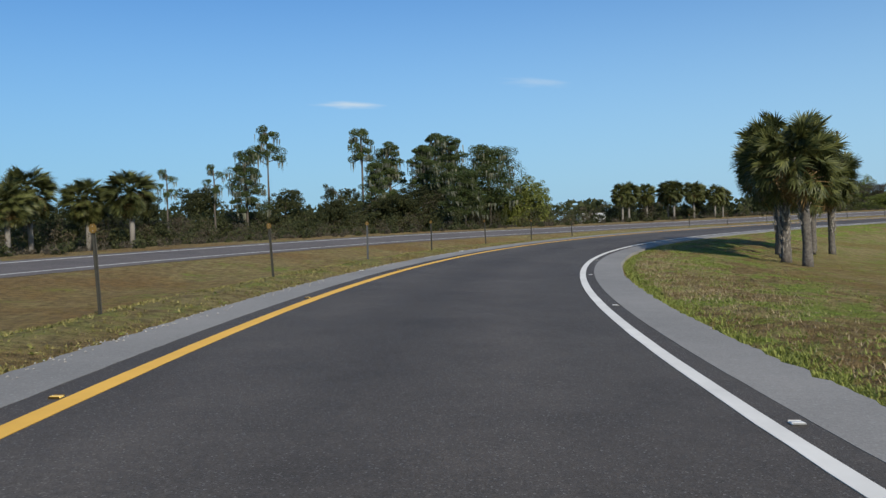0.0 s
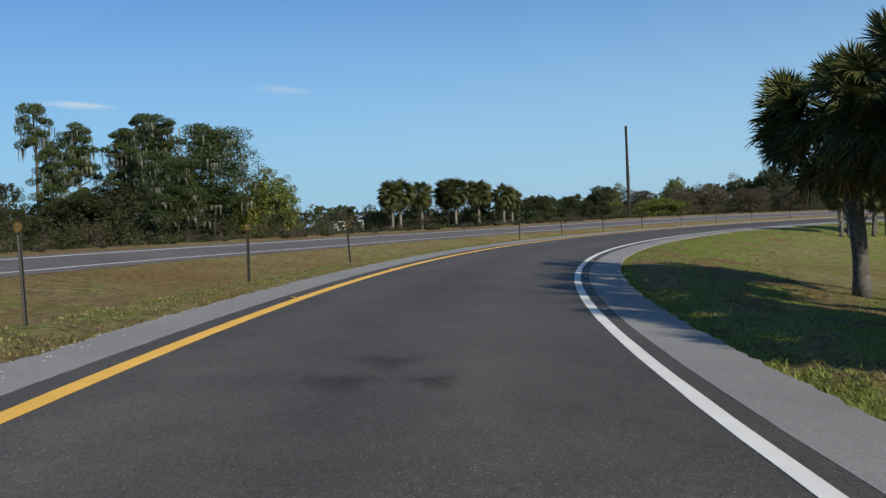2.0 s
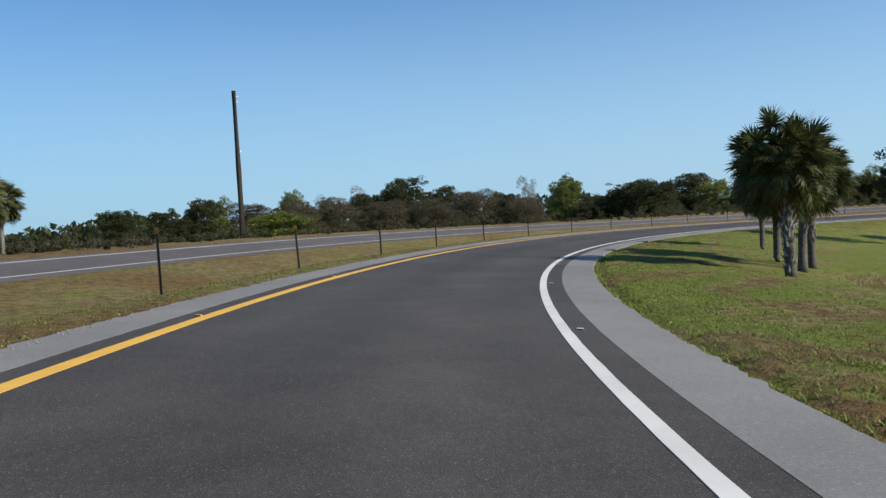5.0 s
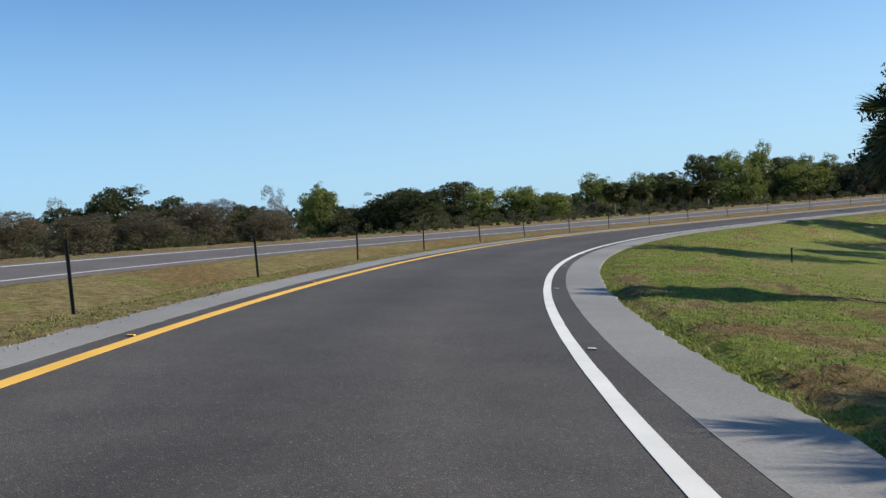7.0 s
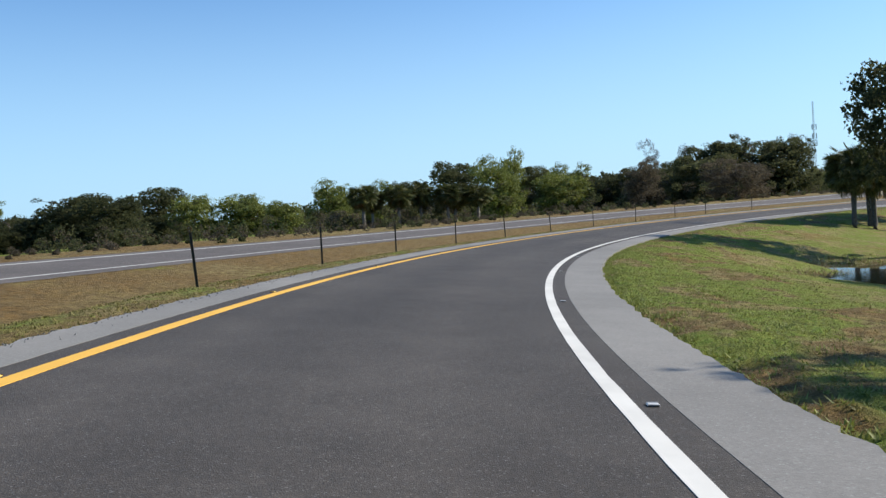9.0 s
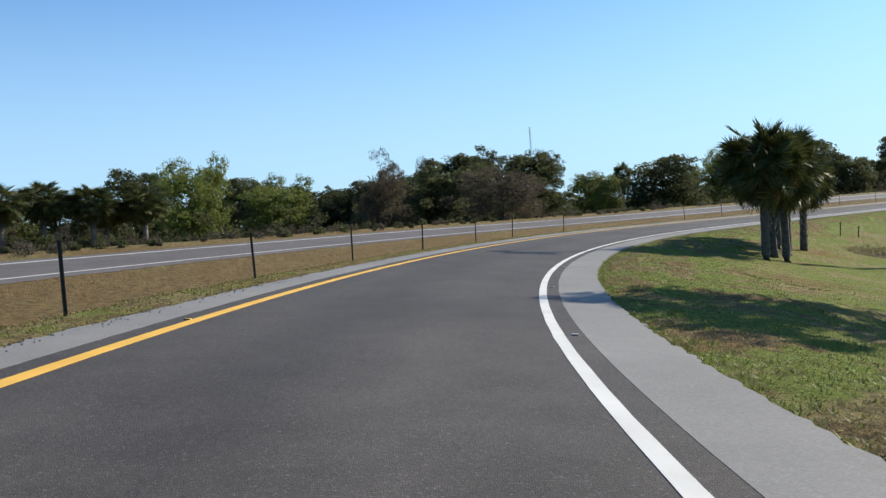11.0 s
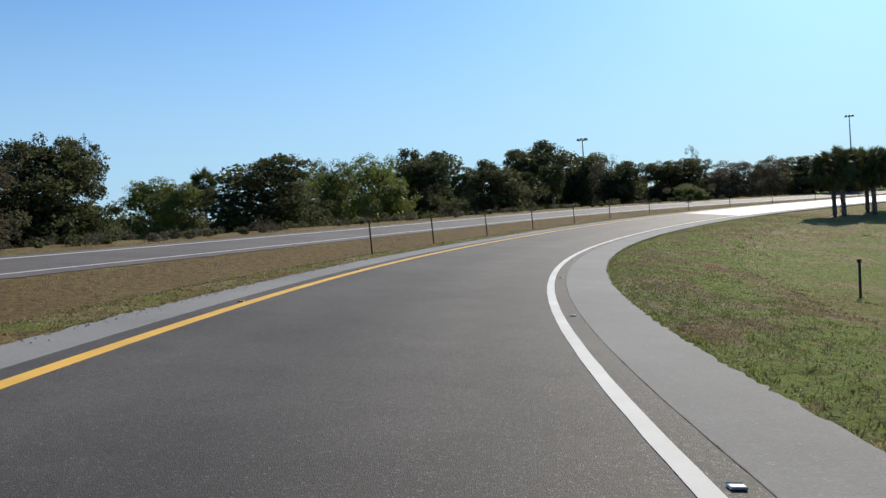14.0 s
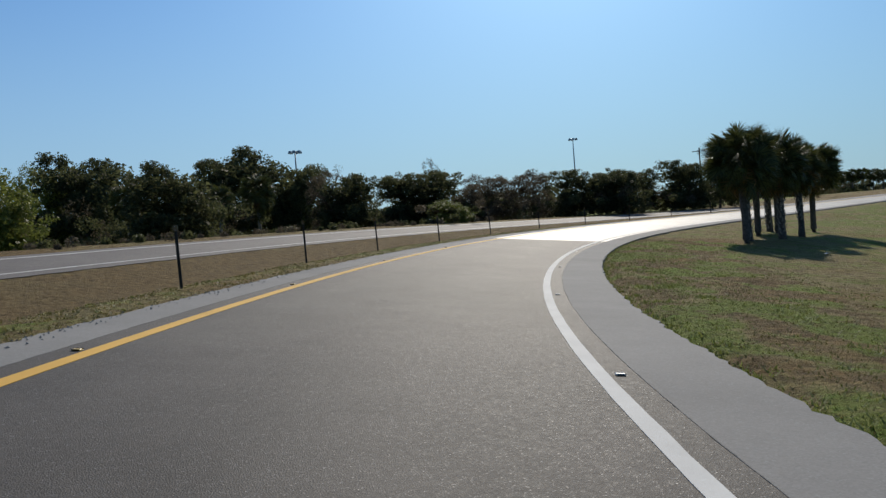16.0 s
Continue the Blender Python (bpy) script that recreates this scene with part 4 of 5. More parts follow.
def far_palm(seed):
    """A palm of unit height for the rows beyond the outer road."""
    root = new("cabbage_palm")
    rng = random.Random(seed)
    v, f = [], []
    tube(v, f, [(0, 0, -0.02), (0.01, 0, 0.3), (0.0, 0, 0.72)], [0.031, 0.026, 0.028], 8)
    part("trunk", mesh_from("trunk", v, f, M_MOTTLED, True), root)
    for name, count, mats, lo, hi in (("crown", 104, M_PALM, -78, 78), ("dead_fronds", 16, M_PALM_DEAD, -82, -45)):
        cv, cf = [], []
        base = FRONDS[1] if name == "crown" else DEAD[0]
        bv = [w.co.copy() for w in base.vertices]
        bf = [tuple(p.vertices) for p in base.polygons]
        for k in range(count):
            el = hi - (hi - lo) * (k / count) ** 0.9 + rng.uniform(-8, 8)
            m = pose(0, 0, 0.74 - 0.06 * k / count, 0, 0, k * 137.5) @ pose(0, 0, 0, el, rng.uniform(-50, 50), 0) @ Matrix.Scale(0.15, 4)
            i = len(cv)
            cv += [m @ w for w in bv]
            cf += [tuple(i + q for q in p) for p in bf]
        part(name, mesh_from(name, cv, cf, mats), root, "browned hanging fronds" if name != "crown" else "")
    return tagged(root, "cabbage palm in a row beyond the outer road", "palm tree", "palm rows beyond the outer road")


PALM_FAR = [
    (-28.3, 53.8, 5.4, 3.6), (-28.0, 56.2, 6.5, 3.7), (-26.3, 61.3, 5.9, 4.0), (-22.5, 59.5, 6.3, 3.8),
    (26.4, 120.9, 6.4, 3.2), (27.6, 121.6, 6.6, 3.5), (30.7, 123.9, 6.4, 3.3), (33.6, 123.0, 6.5, 3.3),
    (34.2, 121.7, 6.6, 3.5), (37.7, 123.6, 6.4, 3.3), (39.6, 127.2, 6.1, 3.0), (40.5, 122.6, 5.7, 2.9),
    (42.1, 124.0, 5.2, 2.7), (173.4, 128.9, 5.2, 3.6), (176.6, 128.8, 4.8, 3.4), (176.4, 125.5, 5.0, 3.8),
    (178.9, 123.4, 5.2, 3.7), (179.6, 120.3, 4.8, 3.9), (181.7, 119.8, 4.0, 3.6), (181.2, 117.0, 4.4, 3.9),
    (279.5, 40.9, 10.4, 3.6), (268.3, 2.6, 8.1, 3.6), (268.7, -0.1, 7.9, 3.7), (264.3, -2.2, 8.0, 3.6),
]
PALM_FAR_B = [
    (261.7, -5.1, 7.5, 3.8), (257.2, -6.8, 8.3, 4.2), (266.3, -6.0, 7.3, 3.6), (223.1, -185.2, 7.9, 3.7),
    (220.6, -181.5, 8.0, 3.6), (217.7, -175.9, 8.2, 3.9), (214.9, -172.2, 8.1, 3.8), (212.2, -168.5, 7.6, 3.7),
    (209.6, -164.7, 7.1, 3.7), (207.1, -162.9, 6.8, 3.6), (204.2, -161.2, 6.5, 3.6),
]
PINE_BARE = [
    (-29.5, 90.9, 8.9, 2.5), (-28.4, 106.8, 10.6, 3.0),
]
PINE_TALL = [
    (-29.4, 149.5, 19.9, 6.1), (-12.8, 149.6, 18.9, 6.2),
]
PINE = [
    (-26.2, 115.5, 12.3, 5.9), (-7.7, 151.9, 16.1, 7.6), (-2.2, 146.0, 14.9, 6.9), (3.2, 137.9, 15.3, 6.9),
    (-0.1, 150.0, 17.2, 4.0), (-10.2, 139.8, 12.5, 4.7),
]
PINE_ROUND = [
    (7.3, 119.7, 12.4, 9.5), (3.7, 117.9, 9.0, 7.1),
]
OAK = [
    (-30.6, 108.2, 7.3, 5.3), (-21.3, 118.4, 6.8, 5.8), (-15.0, 127.3, 8.1, 5.3), (-18.8, 118.8, 4.3, 4.8),
    (-36.8, 72.0, 4.5, 4.3), (-35.7, 78.0, 4.4, 4.6), (-33.3, 84.3, 5.5, 4.2), (-31.4, 90.3, 5.7, 3.8),
    (-6.2, 137.9, 6.7, 8.8), (-0.1, 140.0, 7.9, 8.5), (5.2, 134.8, 7.0, 8.2), (10.1, 129.4, 5.0, 7.0),
    (-10.6, 139.7, 4.4, 6.6), (-29.7, 121.9, 4.9, 6.7), (-25.3, 117.7, 4.0, 5.6), (-18.5, 128.9, 3.4, 6.1),
    (-31.7, 105.9, 4.2, 5.2), (-13.9, 134.5, 3.7, 5.4), (98.9, 238.5, 7.3, 7.6), (112.6, 243.0, 7.5, 9.4),
    (171.7, 232.2, 12.7, 10.6), (164.8, 238.2, 10.2, 10.6), (181.7, 229.7, 10.2, 9.3), (196.5, 221.5, 8.8, 9.5),
]
OAK_B = [
    (220.9, 198.0, 10.1, 12.9), (216.0, 187.1, 8.8, 10.8), (215.2, 206.1, 6.5, 9.7), (123.2, 248.7, 9.6, 8.5),
    (246.8, 194.4, 11.7, 12.4), (236.3, 192.8, 7.1, 9.2), (272.7, 133.5, 13.5, 12.7), (265.0, 114.9, 9.7, 10.7),
    (255.6, 103.7, 7.4, 7.6), (245.6, 97.0, 6.0, 8.5), (230.5, 91.3, 7.1, 8.9), (220.2, 86.4, 7.9, 9.4),
    (280.1, 147.5, 9.7, 10.3), (251.3, 100.4, 7.3, 5.6), (241.2, 96.4, 6.9, 5.2), (245.7, 89.2, 8.8, 6.2),
    (257.7, 80.8, 11.9, 8.6), (253.1, 73.1, 12.1, 12.6), (254.4, 65.9, 10.9, 9.4), (259.1, 77.2, 10.8, 8.7),
    (259.9, 40.9, 10.0, 12.9), (288.2, -6.0, 14.1, 11.5), (251.0, 10.8, 8.2, 8.0), (274.7, -23.3, 13.6, 13.1),
]
OAK_C = [
    (267.0, -23.8, 10.7, 7.2), (310.0, -20.1, 14.8, 10.0), (282.0, -22.9, 12.2, 7.8), (255.3, -20.8, 8.2, 7.5),
    (244.5, -22.7, 7.5, 8.9), (245.9, -19.2, 6.9, 6.3), (229.5, -31.7, 5.8, 6.4), (225.4, -31.5, 5.7, 4.7),
    (222.7, -30.5, 5.2, 4.7), (227.3, -40.1, 6.2, 4.4), (225.3, -43.0, 6.0, 3.8), (221.3, -44.4, 6.4, 4.5),
    (220.2, -47.9, 6.5, 4.6), (218.2, -53.7, 5.8, 4.8),
]
LIGHT = [
    (13.6, 123.0, 8.0, 5.8), (10.8, 123.3, 6.2, 5.0), (103.1, 190.8, 4.7, 8.0), (107.2, 188.0, 4.0, 6.0),
    (219.7, 216.9, 12.8, 7.7), (154.0, 258.9, 12.2, 6.3), (141.2, 272.9, 11.0, 6.4), (263.1, 251.8, 14.7, 11.7),
    (236.6, 181.4, 8.9, 8.9), (240.3, 173.3, 8.5, 10.2), (225.0, 157.6, 5.8, 6.8), (246.9, 155.6, 9.9, 10.2),
    (258.7, 150.7, 9.1, 9.4), (237.1, 168.0, 6.6, 7.4), (234.2, 120.3, 10.6, 9.1), (245.4, 108.3, 7.5, 10.9),
    (259.9, 120.7, 13.8, 7.8), (255.9, 111.3, 9.7, 7.5), (261.2, 106.8, 9.6, 7.8), (272.5, 50.5, 8.2, 8.0),
    (266.8, 49.5, 7.3, 5.8), (275.8, 21.6, 10.2, 7.7), (268.1, 18.2, 10.2, 9.7), (274.4, 29.6, 8.2, 6.4),
]
LIGHT_B = [
    (316.7, 0.3, 13.9, 7.5), (302.3, -4.6, 12.9, 8.0), (291.9, -2.2, 10.6, 6.6), (228.7, -3.2, 2.7, 3.8),
    (296.6, 5.3, 10.3, 5.6),
]
BROWN = [
    (-30.8, 95.7, 3.6, 4.7), (-34.1, 92.5, 3.3, 4.6), (-37.7, 88.0, 3.2, 5.1), (-40.4, 83.6, 3.3, 4.9),
    (-23.5, 118.0, 2.7, 5.6), (-15.2, 129.3, 2.4, 6.1), (122.0, 226.2, 8.1, 8.9), (130.3, 220.6, 8.6, 8.9),
    (142.5, 224.0, 9.3, 10.7), (151.9, 202.9, 7.2, 10.2), (165.4, 203.5, 8.7, 10.7), (173.3, 194.8, 6.5, 9.4),
    (137.8, 202.1, 6.8, 8.5), (204.2, 242.7, 10.1, 10.7), (218.4, 242.6, 8.5, 7.0), (258.6, 223.6, 9.7, 10.8),
    (264.0, 214.8, 10.4, 10.8), (223.2, 237.3, 8.3, 8.5), (226.2, 217.7, 6.7, 8.0), (215.6, 95.8, 7.8, 6.0),
    (204.9, 83.8, 6.5, 7.5), (239.1, -28.7, 6.7, 6.5), (235.7, -33.0, 6.9, 5.8), (239.6, -23.6, 5.3, 4.7),
]
BROWN_B = [
    (258.4, -22.0, 9.4, 6.0),
]
BARE = [
    (212.6, 225.8, 13.0, 8.4), (171.3, 252.3, 11.8, 8.0), (247.7, 254.8, 12.5, 8.9), (249.0, 92.1, 11.8, 6.3),
    (255.3, 85.3, 10.7, 4.2), (260.6, 62.3, 11.9, 7.2), (255.2, -39.6, 9.8, 3.8), (307.6, 4.6, 13.2, 6.0),
]

def plant(protos, rows, seed, stretch=1.0, sink=0.15):
    """rows: x, y, height of the top over sea level, width."""
    rng = random.Random(seed)
    for x, y, top, w in rows:
        p = protos[rng.randrange(len(protos))]
        base = gz(x, y) - sink
        h = max(top - base, 2.0)
        w = max(w, 0.28 * h) * stretch
        m = pose(x, y, base, 0, 0, rng.uniform(0, 360)) @ Matrix.Diagonal((w, w, 1.1 * h, 1))
        set_thing(p, m)


def rows4(*lists):
    out = []
    for l in lists:
        out += list(l)
    return out


oaks = [broad_tree("oak_tree", 21 + k, M_OAK, "dense dark green live oak in the woods", per=76, clumps=230, size=0.0145) for k in range(5)]
lights = [broad_tree("willow_tree", 31 + k, M_LIGHT, "pale yellow-green willow at the wood's edge", per=72, clumps=210, size=0.013, low=0.05) for k in range(3)]
browns = [broad_tree("winter_tree", 41 + k, M_BROWN, "grey-brown winter tree in the woods", per=70, clumps=220, size=0.026, slim=0.2) for k in range(3)]
bares = [bare_tree(51 + k, "leafless pale grey tree above the woods") for k in range(2)]
tall_pines = [pine_tree(61 + k, "tall thin pine hung with grey moss", 0.68, 11) for k in range(2)]
bare_pines = [pine_tree(65, "leaning sparse pine with few needles", 0.6, 6)]
pines = [pine_tree(71 + k, "dark green pine with an open crown", 0.36, 34) for k in range(2)]
round_pines = [pine_tree(81, "broad dark round-crowned pine", 0.3, 46, True, True)]
palms_far = [far_palm(91 + k) for k in range(3)]
plant(oaks, rows4(OAK, OAK_B, OAK_C), 1, 1.5)
plant(lights, rows4(LIGHT, LIGHT_B), 2, 1.35)
plant(browns, rows4(BROWN, BROWN_B), 3, 1.5)
plant(bares, BARE, 4)
for protos, rows, seed, ratio in ((tall_pines, PINE_TALL, 5, 0.95), (bare_pines, PINE_BARE, 6, 1.0), (pines, PINE, 7, 1.3), (round_pines, PINE_ROUND, 8, 1.75)):
    rng = random.Random(seed)
    for k, (x, y, top, w) in enumerate(rows):
        p = protos[k % len(protos)]
        base = gz(x, y) - 0.1
        h = top - base
        m = pose(x, y, base, 0, 0, rng.uniform(0, 360)) @ Matrix.Diagonal((h * ratio, h * ratio, h * 1.02, 1))
        set_thing(p, m)
rng = random.Random(9)
for k, (x, y, top, w) in enumerate(rows4(PALM_FAR, PALM_FAR_B)):
    p = palms_far[k % 3]
    base = gz(x, y) - 0.05
    h = top - base
    wide = min(max(w / 0.52, 0.72 * h), 8.0)
    m = pose(x, y, base, 0, 0, rng.uniform(0, 360)) @ Matrix.Diagonal((wide, wide, h, 1))
    set_thing(p, m)
settle()

# trees on the inner lawn, by the ditch
inner = broad_tree("oak_tree", 27, M_OAK, "tall airy oak beside the ditch on the inner lawn", per=64, clumps=210, size=0.017, low=0.36, fill=0.98, group="trees on the inner lawn")
for x, y, w, h, turn in ((91.6, 89.6, 7.4, 9.8, 40), (133.0, 85.0, 10.0, 12.2, 150), (104.0, 81.5, 7.5, 10.5, 250), (113.5, 80.0, 8.0, 11.5, 310), (123.0, 79.0, 7.5, 11.5, 80)):
    set_thing(inner, pose(x, y, gz(x, y) - 0.1, 0, 0, turn) @ Matrix.Diagonal((w, w, h, 1)))
settle()


# ---------------------------------------------------------------- brush and far woods
def belt(name, label, pts_r, material, per, size, seed, slim=1.0):
    return tagged(new(name, leaf_cloud(name, pts_r, per, size, material, seed, 0, slim)), label, "woodland", kind="stuff")


rng = random.Random(17)
far, brush_g, brush_b = [], [], []
for k in range(1500):
    an = 2 * math.pi * k / 1500 + rng.uniform(-0.01, 0.01)
    R = rng.uniform(300, 380)
    x, y = 95 + R * math.cos(an), 30 + R * math.sin(an)
    hh = 6.5 + 2.5 * math.sin(an * 7) + 2 * math.sin(an * 23 + 1) + rng.uniform(-1.5, 1.5)
    for q in range(3):
        far.append((x + rng.uniform(-5, 5), y + rng.uniform(-5, 5), hh * (0.12 + 0.42 * q), rng.uniform(2.4, 4.4)))
belt("far_woods", "low dark woods along the horizon", far, M_OAK, 26, 1.7, 5)
for k in range(420):
    s = rng.uniform(20, 330)
    d = -rng.uniform(34, 62) - flare(s)
    p = at(s, d)
    if (170 < s < 182 and d > -42) or 130 < s < 168 and d > -55:
        continue
    z = gz(p.x, p.y)
    r = rng.uniform(0.3, 1.2)
    tgt = brush_b if rng.random() < (0.75 if s < 130 else 0.45) else brush_g
    tgt.append((p.x, p.y, z + r * 0.6, r))
    tgt.append((p.x + rng.uniform(-1, 1), p.y + rng.uniform(-1, 1), z + r * 1.5, r * 0.7))
for k in range(900):
    x, y = rng.uniform(-70, 30), rng.uniform(60, 170)
    if math.hypot(x, y) < 84:
        continue
    if x - 0.35 * (y - 60) > -24 + 20 * (y > 110):
        continue
    r = rng.uniform(0.6, 1.6)
    z = gz(x, y)
    tgt = brush_b if rng.random() < 0.6 else brush_g
    tgt.append((x, y, z + r * 0.6, r))
    tgt.append((x + rng.uniform(-1, 1), y + rng.uniform(-1, 1), z + r * 1.7, r * 0.8))
for k in range(700):
    s = rng.uniform(30, 330)
    d = -rng.uniform(23.2, 30) - flare(s)
    p = at(s, d)
    r = rng.uniform(0.15, 0.5) * (0.6 if 130 < s < 180 else 1.0)
    (brush_b if rng.random() < 0.65 else brush_g).append((p.x, p.y, gz(p.x, p.y) + r * 0.5, r))
thick_g, thick_b = [], []
for rows, g in ((rows4(OAK, OAK_B, OAK_C), 0.75), (rows4(BROWN, BROWN_B), 0.25), (rows4(LIGHT, LIGHT_B), 0.6), (PINE, 0.8), (PINE_ROUND, 0.8), (rows4(PALM_FAR, PALM_FAR_B), 0.5)):
    for x, y, top, w in rows:
        z = gz(x, y)
        h = max(top - z, 3.0)
        if rows[0] == PALM_FAR[0]:
            q = math.hypot(x - 95, y)
            x, y = x + 5 * (x - 95) / q, y + 5 * y / q
        for q in range(12):
            r = rng.uniform(0.1, 0.19) * h
            zz = z + rng.uniform(0.05, 0.5) * h
            (thick_g if rng.random() < g else thick_b).append((x + rng.gauss(0, 0.55) * w, y + rng.gauss(0, 0.55) * w, zz, r))
belt("thicket", "dense dark green undergrowth below the trees", thick_g, M_OAK, 170, 0.18, 16, 0.8)
belt("thicket", "grey-brown winter undergrowth below the trees", thick_b, M_BROWN, 170, 0.17, 17, 0.4)
belt("brush", "grey-brown leafless winter brush under the trees", brush_b, M_BROWN, 90, 0.17, 6, 0.3)
belt("brush", "dark green scrub under the trees", brush_g, M_OAK, 90, 0.16, 7, 0.7)


# ---------------------------------------------------------------- grass tufts, weeds and dry stems on the verges
def tufts(name, label, count, material, seed, hmin, hmax, place, blades=4, width=0.007):
    rng = np.random.default_rng(seed)
    s, d = place(rng, count)
    th, px, py = np.interp(s, SS, TH), np.interp(s, SS, PX), np.interp(s, SS, PY)
    x, y = px + np.cos(th) * d, py + np.sin(th) * d
    z = ground_z(x, y) + np.where(d > 1, hummock(x, y, d), 0.0) - 0.008
    n = count * blades
    i = np.repeat(np.arange(count), blades)
    an = rng.uniform(0, 2 * np.pi, n)
    bx, by = x[i] + rng.normal(0, 0.02, n), y[i] + rng.normal(0, 0.02, n)
    h = rng.uniform(hmin, hmax, n)
    lean = rng.uniform(0.3, 1.7, n) * h
    dx, dy = np.cos(an), np.sin(an)
    w = width * rng.uniform(0.6, 1.5, n)
    a = np.stack([bx - dy * w, by + dx * w, z[i]], 1)
    b = np.stack([bx + dy * w, by - dx * w, z[i]], 1)
    c = np.stack([bx + dx * lean, by + dy * lean, z[i] + h], 1)
    v = np.stack([a, b, c], 1).reshape(-1, 3)
    return tagged(new(name, big_mesh(name, v, np.arange(3 * n).reshape(-1, 3), material)), label, "grass", kind="stuff")


def clumped(s0, s1, edge, side, spread, centres, size):
    """Places in clumps that thin out away from a pavement's edge."""
    def place(rng, n):
        cs = rng.uniform(s0, s1, centres)
        cd = np.abs(rng.normal(0, 1, centres)) ** 1.3 * spread
        k = rng.integers(0, centres, n)
        off = np.abs(cd[k] + rng.normal(0, size, n))
        return cs[k] + rng.normal(0, size * 1.6, n), edge + side * off
    return place


def dry_patch(rng, n):
    c = np.concatenate([rng.uniform(2, 60, 60), rng.uniform(195, 260, 30)])
    k = rng.integers(0, 90, n)
    return c[k] + rng.normal(0, 1.2, n), 1.4 + np.abs(rng.normal(0, 1.1, n))


def scattered(s0, s1, edge, side, spread, patch, green=1.0):
    """Places spread evenly along a pavement's edge, thinner further out, with bare gaps of about patch metres."""
    def place(rng, n):
        s = rng.uniform(s0, s1, 3 * n)
        off = np.abs(rng.normal(0, spread, 3 * n))
        q = np.sin(s / patch * 2.1 + 1.7 * np.sin(off / patch * 2.6)) * np.sin(off / patch * 3.1 + 1.3 * np.sin(s / patch * 1.7))
        keep = q + rng.normal(0, 0.55, 3 * n) > -0.15
        if side > 0:
            keep = (patchy(s, edge + off) - 0.47) * green + rng.normal(0, 0.06, 3 * n) > 0
        s, off = s[keep], off[keep]
        s, off = np.resize(s, n), np.resize(off, n)
        return s, edge + side * off
    return place


tufts("grass_verge", "short green and yellowed grass on the inner verge", 60000, M_OLIVE, 1, 0.012, 0.045, scattered(2, 300, 1.1, 1, 2.6, 0.9, -0.6), 3, 0.01)
tufts("grass_verge", "lush green clumps on the inner verge", 60000, M_WEED, 6, 0.012, 0.055, scattered(2, 300, 1.1, 1, 2.4, 0.6), 3, 0.011)
tufts("grass_verge", "tall green clumps in the inner verge", 15000, M_WEED, 16, 0.02, 0.075, clumped(2, 295, 1.25, 1, 1.9, 900, 0.14), 4, 0.011)
tufts("grass_verge", "short olive grass along the outer verge", 40000, M_OLIVE, 2, 0.012, 0.045, scattered(0, 320, -5.45, -1, 1.5, 0.8), 3, 0.011)
tufts("grass_edge", "longer grass creeping over the shoulder's edge", 20000, M_WEED, 3, 0.02, 0.085, clumped(2, 300, 1.1, 1, 0.12, 2600, 0.07), 5, 0.01)
tufts("grass_edge", "longer straw-coloured grass along the outer shoulder's edge", 14000, M_OLIVE, 4, 0.015, 0.06, clumped(2, 320, -5.42, -1, 0.16, 1800, 0.09), 4, 0.009)
tufts("dry_stems", "pale dry weed stems in the grass", 14000, M_STRAW, 5, 0.02, 0.085, dry_patch, 3, 0.007)


rng = random.Random(23)
weeds = []
for k in range(3600):
    s = rng.uniform(2, 335)
    if rng.random() < 0.7:
        d = 1.25 + abs(rng.gauss(0, 1)) ** 1.4 * 1.9
    else:
        d = -5.6 - abs(rng.gauss(0, 1)) ** 1.4 * 1.2
    p = at(s, d)
    r = rng.uniform(0.02, 0.05)
    weeds.append((p.x, p.y, gz(p.x, p.y) + r * 0.2, r))
tagged(new("weed_patches", leaf_cloud("weed_patches", weeds[::2], 14, 0.03, M_WEED, 24, 2.5)), "low leafy green weeds in the mown verge", "weeds", kind="stuff")
tagged(new("weed_patches", leaf_cloud("weed_patches", weeds[1::2], 14, 0.04, M_BLADE, 25, 0.3, 0.3)), "clumps of coarse yellowed grass in the verge", "weeds", kind="stuff")


def pebbles(rng, n):
    return rng.uniform(2, 330, n), -5.5 + np.abs(rng.normal(0, 0.13, n))


rng_n = np.random.default_rng(8)
ps, pd = pebbles(rng_n, 5000)
pv, pf = [], []
th, px, py, pz, tb = (np.interp(ps, SS, a) for a in (TH, PX, PY, PZ, TB))
for k in range(5000):
    c = Vector((px[k] + math.cos(th[k]) * pd[k], py[k] + math.sin(th[k]) * pd[k], pz[k] - pd[k] * tb[k] + 0.008))
    r = rng_n.uniform(0.006, 0.02)
    i = len(pv)
    pv += [c + Vector((r, 0, 0)), c + Vector((-0.5 * r, 0.9 * r, 0)), c + Vector((-0.6 * r, -0.8 * r, 0)), c + Vector((0, 0, r))]
    pf += [(i, i + 1, i + 3), (i + 1, i + 2, i + 3), (i + 2, i, i + 3)]
tagged(new("gravel", mesh_from("gravel", pv, pf, M_SHOULDER)), "loose grey gravel on the shoulder's edge", "gravel", kind="stuff")


# ---------------------------------------------------------------- ditch water
def pool(c, z, rx, ry, turn, seed):
    rng = random.Random(seed)
    pts = []
    for k in range(40):
        an = 2 * math.pi * k / 40
        w = 1 + 0.12 * math.sin(3 * an + seed) + 0.08 * math.sin(7 * an)
        pts.append(pose(c.x, c.y, z, 0, 0, turn) @ Vector((rx * w * math.cos(an), ry * w * math.sin(an), 0)))
    tagged(new("water", mesh_from("water", pts, [tuple(range(40))], M_WATER)), "still dark water in the ditch", "water", kind="structure")


